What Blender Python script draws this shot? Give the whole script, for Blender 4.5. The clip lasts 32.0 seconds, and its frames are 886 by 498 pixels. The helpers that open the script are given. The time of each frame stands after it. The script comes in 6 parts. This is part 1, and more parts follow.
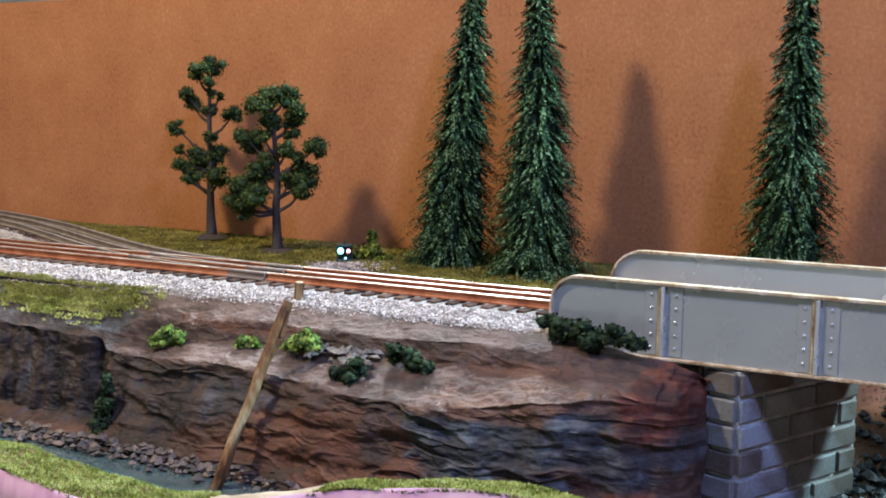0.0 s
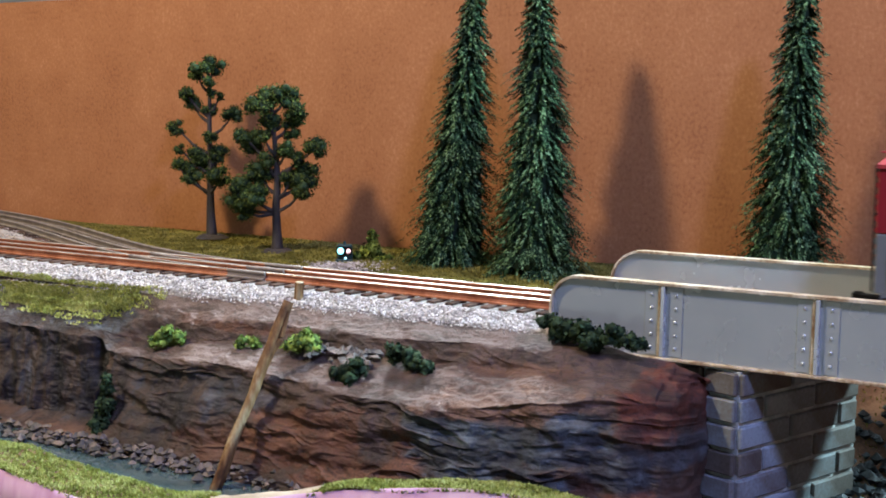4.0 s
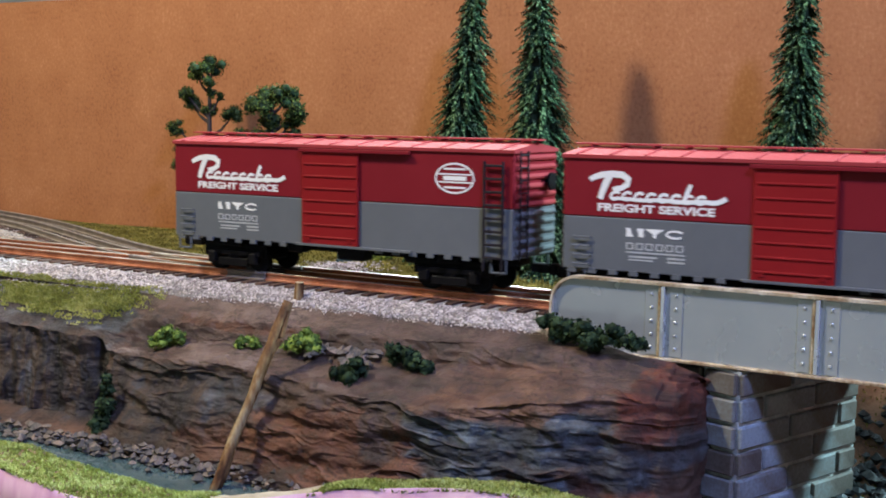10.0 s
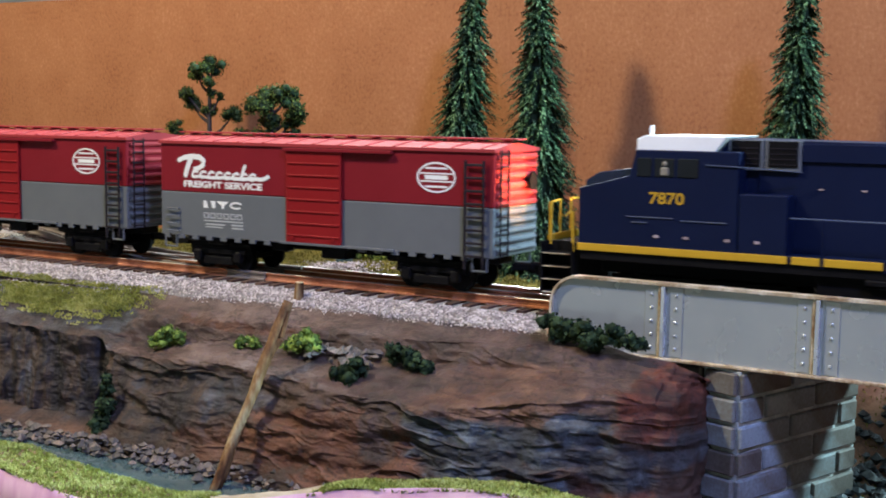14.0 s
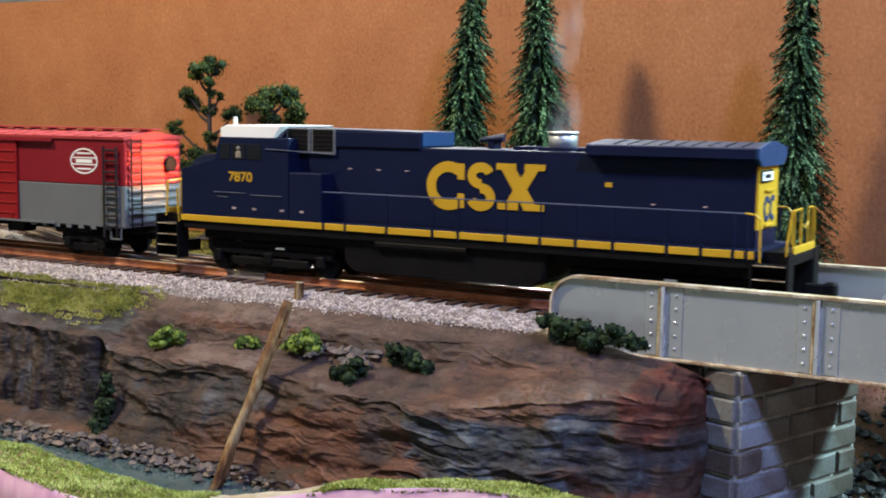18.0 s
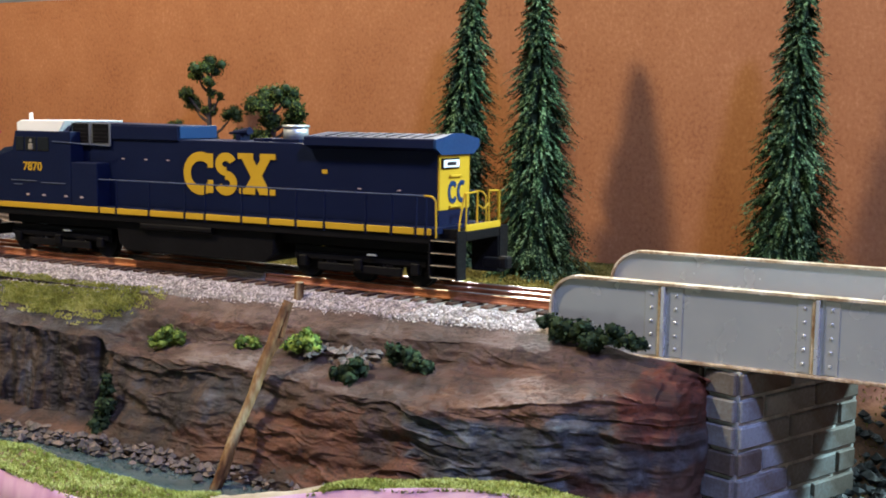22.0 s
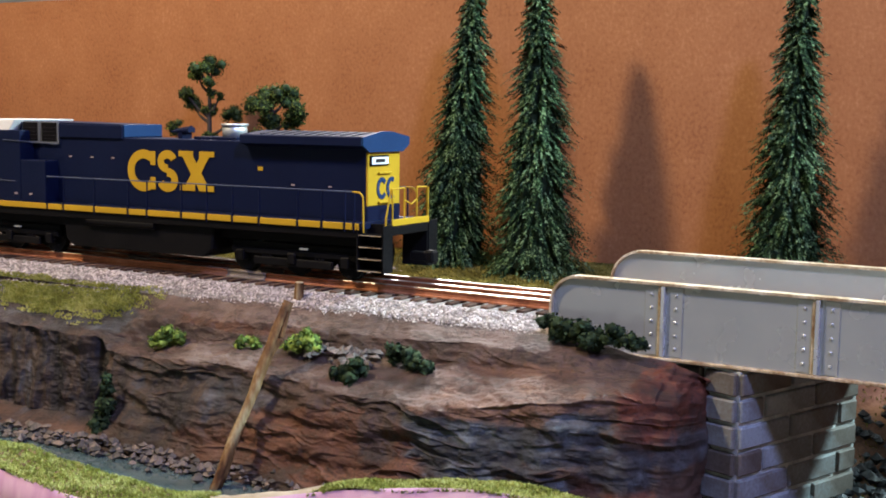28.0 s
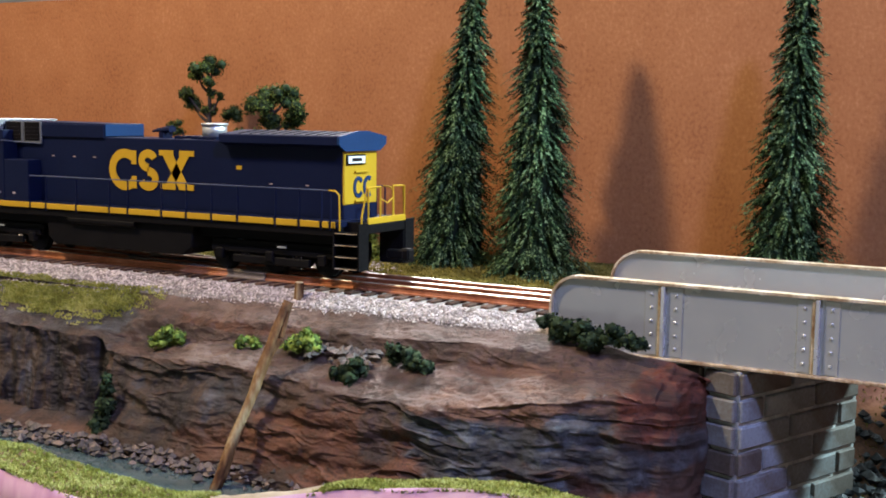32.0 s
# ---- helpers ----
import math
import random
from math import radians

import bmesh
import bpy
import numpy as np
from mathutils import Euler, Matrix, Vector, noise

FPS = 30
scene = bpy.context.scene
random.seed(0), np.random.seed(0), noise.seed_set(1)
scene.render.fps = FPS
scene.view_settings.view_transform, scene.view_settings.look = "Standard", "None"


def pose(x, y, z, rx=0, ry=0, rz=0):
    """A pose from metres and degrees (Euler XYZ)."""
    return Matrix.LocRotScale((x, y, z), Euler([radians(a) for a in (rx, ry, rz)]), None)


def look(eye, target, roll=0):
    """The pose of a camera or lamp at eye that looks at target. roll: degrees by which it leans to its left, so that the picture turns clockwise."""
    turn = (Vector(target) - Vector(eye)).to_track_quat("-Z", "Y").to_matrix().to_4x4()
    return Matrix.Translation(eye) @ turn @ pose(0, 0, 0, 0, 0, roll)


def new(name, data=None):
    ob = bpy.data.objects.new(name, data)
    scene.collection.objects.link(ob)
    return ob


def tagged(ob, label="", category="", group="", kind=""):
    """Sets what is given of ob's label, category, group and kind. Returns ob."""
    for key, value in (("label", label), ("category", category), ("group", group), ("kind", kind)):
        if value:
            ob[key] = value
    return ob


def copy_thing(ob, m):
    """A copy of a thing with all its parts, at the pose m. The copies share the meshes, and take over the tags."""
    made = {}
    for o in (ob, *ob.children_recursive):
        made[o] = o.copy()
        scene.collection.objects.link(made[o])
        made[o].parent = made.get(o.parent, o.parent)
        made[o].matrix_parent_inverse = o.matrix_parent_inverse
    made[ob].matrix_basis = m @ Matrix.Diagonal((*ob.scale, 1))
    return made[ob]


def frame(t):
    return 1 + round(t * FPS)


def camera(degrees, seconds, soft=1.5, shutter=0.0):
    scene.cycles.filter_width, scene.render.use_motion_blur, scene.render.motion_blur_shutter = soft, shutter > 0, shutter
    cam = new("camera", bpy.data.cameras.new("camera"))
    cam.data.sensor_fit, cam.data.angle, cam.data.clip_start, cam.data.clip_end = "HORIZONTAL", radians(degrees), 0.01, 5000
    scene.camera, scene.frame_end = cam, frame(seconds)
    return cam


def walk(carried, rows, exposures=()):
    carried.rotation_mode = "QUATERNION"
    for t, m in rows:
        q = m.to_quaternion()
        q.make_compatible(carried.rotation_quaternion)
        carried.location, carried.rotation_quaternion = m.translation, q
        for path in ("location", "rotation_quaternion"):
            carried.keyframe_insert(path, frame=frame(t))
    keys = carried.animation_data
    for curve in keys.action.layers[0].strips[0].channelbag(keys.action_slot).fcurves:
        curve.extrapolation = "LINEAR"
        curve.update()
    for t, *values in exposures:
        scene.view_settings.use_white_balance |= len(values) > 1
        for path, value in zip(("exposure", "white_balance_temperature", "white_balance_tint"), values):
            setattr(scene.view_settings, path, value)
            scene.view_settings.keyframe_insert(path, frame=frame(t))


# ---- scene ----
# camera: stands still on the front edge of the layout, O scale (1:48), metres
cam = camera(39.385, 32.0, soft=1.85, shutter=0.7)
EYE = pose(0, -0.675, 0.1114, 0, 0, 30.16) @ pose(0, 0, 0, 90 - 6.455) @ pose(0, 0, 0, 0, 0, 0.845)
walk(cam, [(0, EYE), (32, EYE)], [(0, -0.02, 5880, 7), (4, -0.02, 5880, 7), (7, 0.08, 5780, 1), (13, 0.1, 5790, 2), (17, 0.12, 6110, 1), (19, 0.1, 6210, 4), (22, 0.07, 6290, 6), (26, 0.0, 6400, 8), (32, -0.01, 6460, 11)])

# world: a closed room, so only a faint grey glow is left for stray rays
world = bpy.data.worlds.new("room_air")
world.use_nodes = True
world.node_tree.nodes["Background"].inputs[0].default_value = (0.9, 0.85, 0.8, 1)
world.node_tree.nodes["Background"].inputs[1].default_value = 0.02
scene.world = world


def area_lamp(name, eye, target, size, watts, colour):
    lamp = bpy.data.lights.new(name, "AREA")
    lamp.shape, lamp.size, lamp.energy, lamp.color = "DISK", size, watts, colour
    ob = new(name, lamp)
    ob.matrix_world = look(eye, target)
    return ob


# warm bulb in front to the west, cool bulb in front to the east, ceiling lamp behind the low backdrop
area_lamp("warm_bulb", (-0.98, -0.62, 1.1), (-0.45, 0.1, 0.0), 0.15, 22.0, (1.0, 0.79, 0.48))
area_lamp("cool_bulb", (0.62, -0.80, 1.22), (-0.25, 0.1, 0.0), 0.16, 24.5, (0.45, 0.50, 1.0))
area_lamp("ceiling_bulb", (0.95, 0.78, 1.15), (-0.3, 0.0, 0.0), 0.2, 76.0, (0.70, 0.96, 0.98))
area_lamp("ceiling_bulb", (-0.95, 0.95, 1.0), (-0.4, 0.0, 0.0), 0.2, 24.0, (1.0, 0.93, 0.9))


# ---- materials ----
def material(name, ramp, scale=40.0, rough=0.7, metal=0.0, bump=0.2, fine=600.0, stretch=(1, 1, 1), spread=0.15, coat=0.0, jitter=0.0, grain=0.35, gloss=0.5):
    """ramp: two to four colours mixed by coarse and fine noise; jitter varies the pieces one by one."""
    m = bpy.data.materials.new(name)
    m.use_nodes = True
    nt = m.node_tree
    n, l = nt.nodes, nt.links
    b = n["Principled BSDF"]
    co = n.new("ShaderNodeTexCoord")
    mp = n.new("ShaderNodeMapping")
    mp.inputs["Scale"].default_value = stretch
    l.new(co.outputs["Object"], mp.inputs["Vector"])
    big = n.new("ShaderNodeTexNoise")
    big.inputs["Scale"].default_value, big.inputs["Detail"].default_value, big.inputs["Roughness"].default_value = scale, 6, 0.62
    small = n.new("ShaderNodeTexNoise")
    small.inputs["Scale"].default_value, small.inputs["Detail"].default_value = fine, 3
    l.new(mp.outputs[0], big.inputs["Vector"])
    l.new(mp.outputs[0], small.inputs["Vector"])
    mix = n.new("ShaderNodeMath")
    mix.operation = "MULTIPLY_ADD"
    l.new(small.outputs[0], mix.inputs[0])
    mix.inputs[1].default_value = grain
    sub = n.new("ShaderNodeMath")
    sub.operation = "MULTIPLY_ADD"
    l.new(big.outputs[0], sub.inputs[0])
    sub.inputs[1].default_value, sub.inputs[2].default_value = 1.0, -grain / 2
    l.new(sub.outputs[0], mix.inputs[2])
    top = mix
    if jitter:
        info = n.new("ShaderNodeObjectInfo")
        geo = n.new("ShaderNodeNewGeometry")
        both = n.new("ShaderNodeMath")
        l.new(info.outputs["Random"], both.inputs[0])
        l.new(geo.outputs["Random Per Island"], both.inputs[1])
        frac = n.new("ShaderNodeMath")
        frac.operation = "FRACT"
        l.new(both.outputs[0], frac.inputs[0])
        add = n.new("ShaderNodeMath")
        add.operation = "MULTIPLY_ADD"
        l.new(frac.outputs[0], add.inputs[0])
        add.inputs[1].default_value = jitter
        shift = n.new("ShaderNodeMath")
        shift.operation = "SUBTRACT"
        l.new(mix.outputs[0], shift.inputs[0])
        shift.inputs[1].default_value = jitter / 2
        l.new(shift.outputs[0], add.inputs[2])
        top = add
    cr = n.new("ShaderNodeValToRGB")
    e = cr.color_ramp.elements
    k = len(ramp)
    while len(e) < k:
        e.new(0.5)
    for i, c in enumerate(ramp):
        e[i].position = 0.5 + (i / (k - 1) - 0.5) * 2 * spread
        e[i].color = (*c, 1)
    l.new(top.outputs[0], cr.inputs[0])
    l.new(cr.outputs[0], b.inputs["Base Color"])
    rr = n.new("ShaderNodeMapRange")
    l.new(small.outputs[0], rr.inputs[0])
    rr.inputs[1].default_value, rr.inputs[2].default_value = 0.3, 0.7
    rr.inputs[3].default_value, rr.inputs[4].default_value = max(0.03, rough - 0.1), min(1, rough + 0.1)
    l.new(rr.outputs[0], b.inputs["Roughness"])
    b.inputs["Metallic"].default_value = metal
    b.inputs["Coat Weight"].default_value = coat
    b.inputs["Specular IOR Level"].default_value = gloss
    if bump:
        bp = n.new("ShaderNodeBump")
        bp.inputs["Strength"].default_value, bp.inputs["Distance"].default_value = bump, 0.001
        l.new(mix.outputs[0], bp.inputs["Height"])
        l.new(bp.outputs[0], b.inputs["Normal"])
    return m


def glow(name, colour, strength):
    m = bpy.data.materials.new(name)
    m.use_nodes = True
    b = m.node_tree.nodes["Principled BSDF"]
    b.inputs["Base Color"].default_value = (*colour, 1)
    b.inputs["Emission Color"].default_value = (*colour, 1)
    b.inputs["Emission Strength"].default_value = strength
    return m


HARDBOARD = material("hardboard", [(0.22, 0.08, 0.031), (0.31, 0.125, 0.050), (0.36, 0.153, 0.064), (0.45, 0.21, 0.098)], 22, 0.6, bump=0.15, fine=380, stretch=(1, 1, 0.8), spread=0.5, grain=1.35, gloss=0.3)


def rock_material():
    """Plaster rock: mauve-tan on the tops, made paler also for the light on them, umber, rust and slate washes over the
    faces, highlights brushed into the colour along its ridges.
    """
    m = bpy.data.materials.new("painted_rock")
    m.use_nodes = True
    nt = m.node_tree
    n, l = nt.nodes, nt.links
    b = n["Principled BSDF"]
    co = n.new("ShaderNodeTexCoord")
    sep = n.new("ShaderNodeSeparateXYZ")
    l.new(co.outputs["Object"], sep.inputs[0])

    def field(scale, stretch, detail=6, rough=0.6, shift=0.0, warp=0.0):
        mp = n.new("ShaderNodeMapping")
        mp.inputs["Scale"].default_value = stretch
        mp.inputs["Location"].default_value = (shift, shift, shift)
        l.new(co.outputs["Object"], mp.inputs["Vector"])
        t = n.new("ShaderNodeTexNoise")
        t.inputs["Scale"].default_value, t.inputs["Detail"].default_value, t.inputs["Roughness"].default_value = scale, detail, rough
        t.inputs["Distortion"].default_value = warp
        l.new(mp.outputs[0], t.inputs["Vector"])
        return t.outputs[0]

    def ramp(fac, stops):
        r = n.new("ShaderNodeValToRGB")
        e = r.color_ramp.elements
        while len(e) < len(stops):
            e.new(0.5)
        for k, (p, c) in enumerate(stops):
            e[k].position, e[k].color = p, (*c, 1)
        l.new(fac, r.inputs[0])
        return r.outputs[0]

    def mixed(fac, a, c):
        x = n.new("ShaderNodeMix")
        x.data_type = "RGBA"
        l.new(fac, x.inputs[0])
        l.new(a, x.inputs[6])
        l.new(c, x.inputs[7])
        return x.outputs[2]

    def calc(op, a, c, d=None):
        x = n.new("ShaderNodeMath")
        x.operation = op
        for k, v in enumerate((a, c, d)):
            if v is None:
                continue
            if isinstance(v, (int, float)):
                x.inputs[k].default_value = v
            else:
                l.new(v, x.inputs[k])
        return x.outputs[0]

    ragged = field(42, (0.8, 1, 1.6), 6, 0.7, 1.3, 0.4)
    broad = field(20, (0.9, 1, 1.5), 4, 0.6, 6.3, 0.3)

    def patch(cx, cz, rx, rz, most=0.9):
        """A wash round a place on the rock, with a ragged edge."""
        u = calc("MULTIPLY", calc("SUBTRACT", sep.outputs[0], cx), 1 / rx)
        w = calc("MULTIPLY", calc("SUBTRACT", sep.outputs[2], cz), 1 / rz)
        d = calc("ADD", calc("MULTIPLY", u, u), calc("MULTIPLY", w, w))
        d = calc("ADD", d, calc("MULTIPLY_ADD", ragged, 3.8, -1.9))
        d = calc("ADD", d, calc("MULTIPLY_ADD", broad, 2.4, -1.2))
        r = n.new("ShaderNodeMapRange")
        l.new(d, r.inputs[0])
        r.inputs[1].default_value, r.inputs[2].default_value, r.inputs[3].default_value, r.inputs[4].default_value = 1.15, 0.75, 0.0, most
        return r.outputs[0]

    # tops run paler than the faces: part paint, part light put into colour
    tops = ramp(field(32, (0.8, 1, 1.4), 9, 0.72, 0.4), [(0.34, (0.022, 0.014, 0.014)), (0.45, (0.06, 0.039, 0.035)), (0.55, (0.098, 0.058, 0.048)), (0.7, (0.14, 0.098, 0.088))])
    umber = ramp(field(34, (0.7, 1, 1.5), 8, 0.68, 2.2), [(0.33, (0.022, 0.014, 0.012)), (0.47, (0.05, 0.03, 0.024)), (0.58, (0.085, 0.048, 0.036)), (0.7, (0.13, 0.085, 0.07))])
    slate = ramp(field(60, (0.8, 1, 1.3), 7, 0.66, 3.0), [(0.34, (0.008, 0.010, 0.018)), (0.49, (0.029, 0.034, 0.044)), (0.575, (0.062, 0.075, 0.093)), (0.7, (0.145, 0.175, 0.205))])
    rust = ramp(field(55, (0.7, 1, 1.5), 7, 0.66, 7.0), [(0.32, (0.045, 0.016, 0.010)), (0.5, (0.10, 0.038, 0.022)), (0.7, (0.19, 0.085, 0.05))])
    red = ramp(field(55, (0.9, 1, 1.2), 7, 0.66, 4.4), [(0.34, (0.03, 0.010, 0.008)), (0.5, (0.085, 0.022, 0.013)), (0.68, (0.22, 0.06, 0.03))])
    ochre = ramp(field(45, (0.5, 1, 1.8), 7, 0.66, 5.1), [(0.36, (0.05, 0.028, 0.026)), (0.52, (0.12, 0.06, 0.042)), (0.7, (0.24, 0.13, 0.08))])
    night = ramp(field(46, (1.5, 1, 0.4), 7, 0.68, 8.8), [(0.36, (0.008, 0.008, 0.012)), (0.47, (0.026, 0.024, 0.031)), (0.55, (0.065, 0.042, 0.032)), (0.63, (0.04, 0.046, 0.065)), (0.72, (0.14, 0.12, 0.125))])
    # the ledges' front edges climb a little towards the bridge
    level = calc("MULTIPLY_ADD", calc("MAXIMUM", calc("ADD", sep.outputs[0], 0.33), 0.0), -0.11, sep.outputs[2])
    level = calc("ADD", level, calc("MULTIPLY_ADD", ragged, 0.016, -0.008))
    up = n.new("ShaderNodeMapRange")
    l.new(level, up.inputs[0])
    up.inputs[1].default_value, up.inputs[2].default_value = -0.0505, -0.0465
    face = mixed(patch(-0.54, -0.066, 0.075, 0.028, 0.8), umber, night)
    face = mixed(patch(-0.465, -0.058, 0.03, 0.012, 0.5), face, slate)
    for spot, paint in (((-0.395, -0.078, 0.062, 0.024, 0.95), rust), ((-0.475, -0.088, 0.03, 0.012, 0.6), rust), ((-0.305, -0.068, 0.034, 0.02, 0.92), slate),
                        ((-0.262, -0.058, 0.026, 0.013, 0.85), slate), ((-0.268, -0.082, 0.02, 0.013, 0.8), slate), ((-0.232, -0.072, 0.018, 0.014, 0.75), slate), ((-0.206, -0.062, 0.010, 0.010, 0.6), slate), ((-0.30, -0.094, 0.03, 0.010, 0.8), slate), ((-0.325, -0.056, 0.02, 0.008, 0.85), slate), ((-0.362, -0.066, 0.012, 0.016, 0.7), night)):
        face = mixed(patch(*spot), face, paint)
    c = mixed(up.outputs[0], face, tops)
    for spot, paint in (((-0.285, -0.036, 0.055, 0.010, 0.75), ochre), ((-0.30, -0.047, 0.04, 0.005, 0.8), ochre), ((-0.505, -0.0255, 0.055, 0.0055, 0.7), rust), ((-0.385, -0.0275, 0.045, 0.0045, 0.65), umber),
                        ((-0.212, -0.036, 0.022, 0.020, 0.92), red), ((-0.228, -0.092, 0.018, 0.014, 0.75), red), ((-0.245, -0.084, 0.008, 0.012, 0.7), rust), ((-0.25, -0.048, 0.016, 0.006, 0.8), slate)):
        c = mixed(patch(*spot), c, paint)
    c = mixed(patch(-0.67, -0.033, 0.085, 0.012, 0.6), c, slate)
    # paler patches that brighten the upper slopes and the main ledge
    pale_patch = ramp(field(48, (0.6, 1, 1.6), 7, 0.68, 1.9), [(0.36, (0.065, 0.043, 0.038)), (0.5, (0.14, 0.093, 0.08)), (0.66, (0.23, 0.17, 0.155))])
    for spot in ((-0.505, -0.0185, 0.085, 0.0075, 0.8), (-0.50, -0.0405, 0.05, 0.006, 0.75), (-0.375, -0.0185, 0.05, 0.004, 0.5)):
        c = mixed(patch(*spot), c, pale_patch)
    # the western wall is mixed darker below its brow
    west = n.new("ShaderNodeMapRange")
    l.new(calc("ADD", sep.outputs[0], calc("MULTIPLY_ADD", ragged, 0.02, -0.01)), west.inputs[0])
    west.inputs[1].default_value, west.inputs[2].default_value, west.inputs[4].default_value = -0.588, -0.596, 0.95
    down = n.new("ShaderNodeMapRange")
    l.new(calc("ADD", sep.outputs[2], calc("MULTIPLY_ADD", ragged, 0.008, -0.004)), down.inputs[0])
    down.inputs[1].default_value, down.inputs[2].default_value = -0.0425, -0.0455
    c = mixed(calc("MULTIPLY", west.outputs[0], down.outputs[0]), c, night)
    # tan earth washed over the foot of the western wall
    foot = n.new("ShaderNodeMapRange")
    l.new(calc("ADD", sep.outputs[2], calc("MULTIPLY_ADD", ragged, 0.014, -0.007)), foot.inputs[0])
    foot.inputs[1].default_value, foot.inputs[2].default_value, foot.inputs[4].default_value = -0.098, -0.102, 0.8
    c = mixed(calc("MULTIPLY", west.outputs[0], foot.outputs[0]), c, ochre)
    brush = ramp(field(90, (0.4, 0.8, 1.9), 7, 0.72, 9.0), [(0.56, (0, 0, 0)), (0.76, (0.22, 0.22, 0.22))])
    pale = ramp(field(30, (1, 1, 1), 3, 0.5, 2.0), [(0.4, (0.22, 0.135, 0.105)), (0.6, (0.31, 0.23, 0.21))])
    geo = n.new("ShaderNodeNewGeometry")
    # convex edges lightened, a highlight brushed into the colour
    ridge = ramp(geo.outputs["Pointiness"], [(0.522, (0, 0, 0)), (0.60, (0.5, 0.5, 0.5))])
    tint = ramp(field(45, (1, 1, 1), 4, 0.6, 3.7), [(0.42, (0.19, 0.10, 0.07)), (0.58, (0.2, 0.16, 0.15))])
    # fine dark cracks that wander along and across the beds
    ink = n.new("ShaderNodeRGB")
    ink.outputs[0].default_value = (0.010, 0.008, 0.008, 1)
    along = ramp(field(22, (0.7, 1, 2.6), 6, 0.65, 6.6, 0.5), [(0.488, (0, 0, 0)), (0.5, (0.75, 0.75, 0.75)), (0.512, (0, 0, 0))])
    across = ramp(field(15, (1.8, 1, 1.0), 6, 0.65, 2.9, 0.5), [(0.492, (0, 0, 0)), (0.5, (0.6, 0.6, 0.6)), (0.508, (0, 0, 0))])
    c = mixed(across, mixed(along, mixed(brush, c, pale), ink.outputs[0]), ink.outputs[0])
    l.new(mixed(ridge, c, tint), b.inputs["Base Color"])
    b.inputs["Roughness"].default_value = 0.5
    b.inputs["Specular IOR Level"].default_value = 0.3
    bp = n.new("ShaderNodeBump")
    bp.inputs["Strength"].default_value, bp.inputs["Distance"].default_value = 1.0, 0.002
    l.new(field(110, (0.5, 1, 1.7), 8, 0.72, 4.0), bp.inputs["Height"])
    l.new(bp.outputs[0], b.inputs["Normal"])
    return m


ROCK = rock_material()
EARTH = material("brown_earth", [(0.06, 0.026, 0.016), (0.14, 0.066, 0.04), (0.22, 0.12, 0.08)], 50, 0.9, bump=0.8, fine=700)
BED = material("ballast_bed", [(0.16, 0.14, 0.13), (0.32, 0.3, 0.29)], 300, 0.9, bump=0.8, fine=900)
BALLAST = material("grey_ballast", [(0.17, 0.14, 0.135), (0.39, 0.335, 0.325), (0.66, 0.59, 0.57)], 150, 0.85, bump=0.2, fine=900, jitter=0.6, spread=0.3, gloss=0.2)
OLD_BALLAST = material("dusty_ballast", [(0.2, 0.155, 0.135), (0.34, 0.275, 0.245), (0.5, 0.42, 0.38)], 150, 0.9, bump=0.2, fine=900, jitter=0.5, spread=0.3, gloss=0.2)
TURF = material("olive_turf", [(0.08, 0.07, 0.014), (0.165, 0.14, 0.03), (0.28, 0.24, 0.065)], 45, 0.95, bump=0.9, fine=900, jitter=0.3, gloss=0.1)
LEDGE_TURF = material("dry_olive_turf", [(0.17, 0.17, 0.034), (0.37, 0.37, 0.08), (0.6, 0.56, 0.2)], 40, 0.95, bump=0.9, fine=900, jitter=0.3, gloss=0.1, spread=0.22)
LIME_TURF = material("yellow_green_turf", [(0.15, 0.165, 0.028), (0.3, 0.32, 0.07), (0.5, 0.5, 0.18)], 60, 0.95, bump=0.9, fine=900, jitter=0.25, gloss=0.1)
TIE = material("tie_brown", [(0.022, 0.012, 0.01), (0.055, 0.03, 0.022), (0.11, 0.066, 0.05)], 60, 0.85, bump=0.4, fine=500, stretch=(1, 0.2, 1), jitter=0.4, gloss=0.15)
RUST = material("rail_rust", [(0.23, 0.075, 0.032), (0.35, 0.125, 0.055), (0.44, 0.19, 0.1)], 60, 0.7, metal=0.2, bump=0.2)
STEEL = material("rail_steel", [(0.8, 0.79, 0.78), (0.92, 0.91, 0.9)], 50, 0.36, metal=1.0, bump=0.05, stretch=(0.1, 1, 1))
OLD_RAIL = material("weathered_rail", [(0.15, 0.12, 0.105), (0.24, 0.2, 0.18)], 60, 0.7, metal=0.1, bump=0.2)
GIRDER = material("girder_grey", [(0.40, 0.425, 0.43), (0.46, 0.475, 0.465)], 14, 0.22, metal=0.45, bump=0.0, grain=0.1, fine=60)
# lighter grey that paints highlights onto the stiffeners and rivets
GIRDER_HIGHLIGHT = material("girder_highlight", [(0.62, 0.65, 0.68), (0.72, 0.75, 0.78)], 20, 0.25, metal=0.6, bump=0.0, grain=0.2, fine=60)
GIRDER_RUST = material("girder_edge_rust", [(0.24, 0.14, 0.07), (0.48, 0.38, 0.25), (0.7, 0.62, 0.5)], 60, 0.45, metal=0.2, bump=0.1)
BLOCK = material("painted_block", [(0.07, 0.055, 0.045), (0.12, 0.105, 0.095), (0.17, 0.185, 0.2), (0.27, 0.31, 0.335)], 30, 0.7, bump=0.5, fine=500, jitter=0.5, spread=0.3)
MORTAR = material("pale_mortar", [(0.2, 0.22, 0.22), (0.4, 0.43, 0.44), (0.62, 0.66, 0.67)], 50, 0.9, bump=0.5, spread=0.22)
WATER = material("creek_water", [(0.05, 0.085, 0.095), (0.08, 0.12, 0.13)], 25, 0.12, bump=0.15, fine=120, coat=0.6)
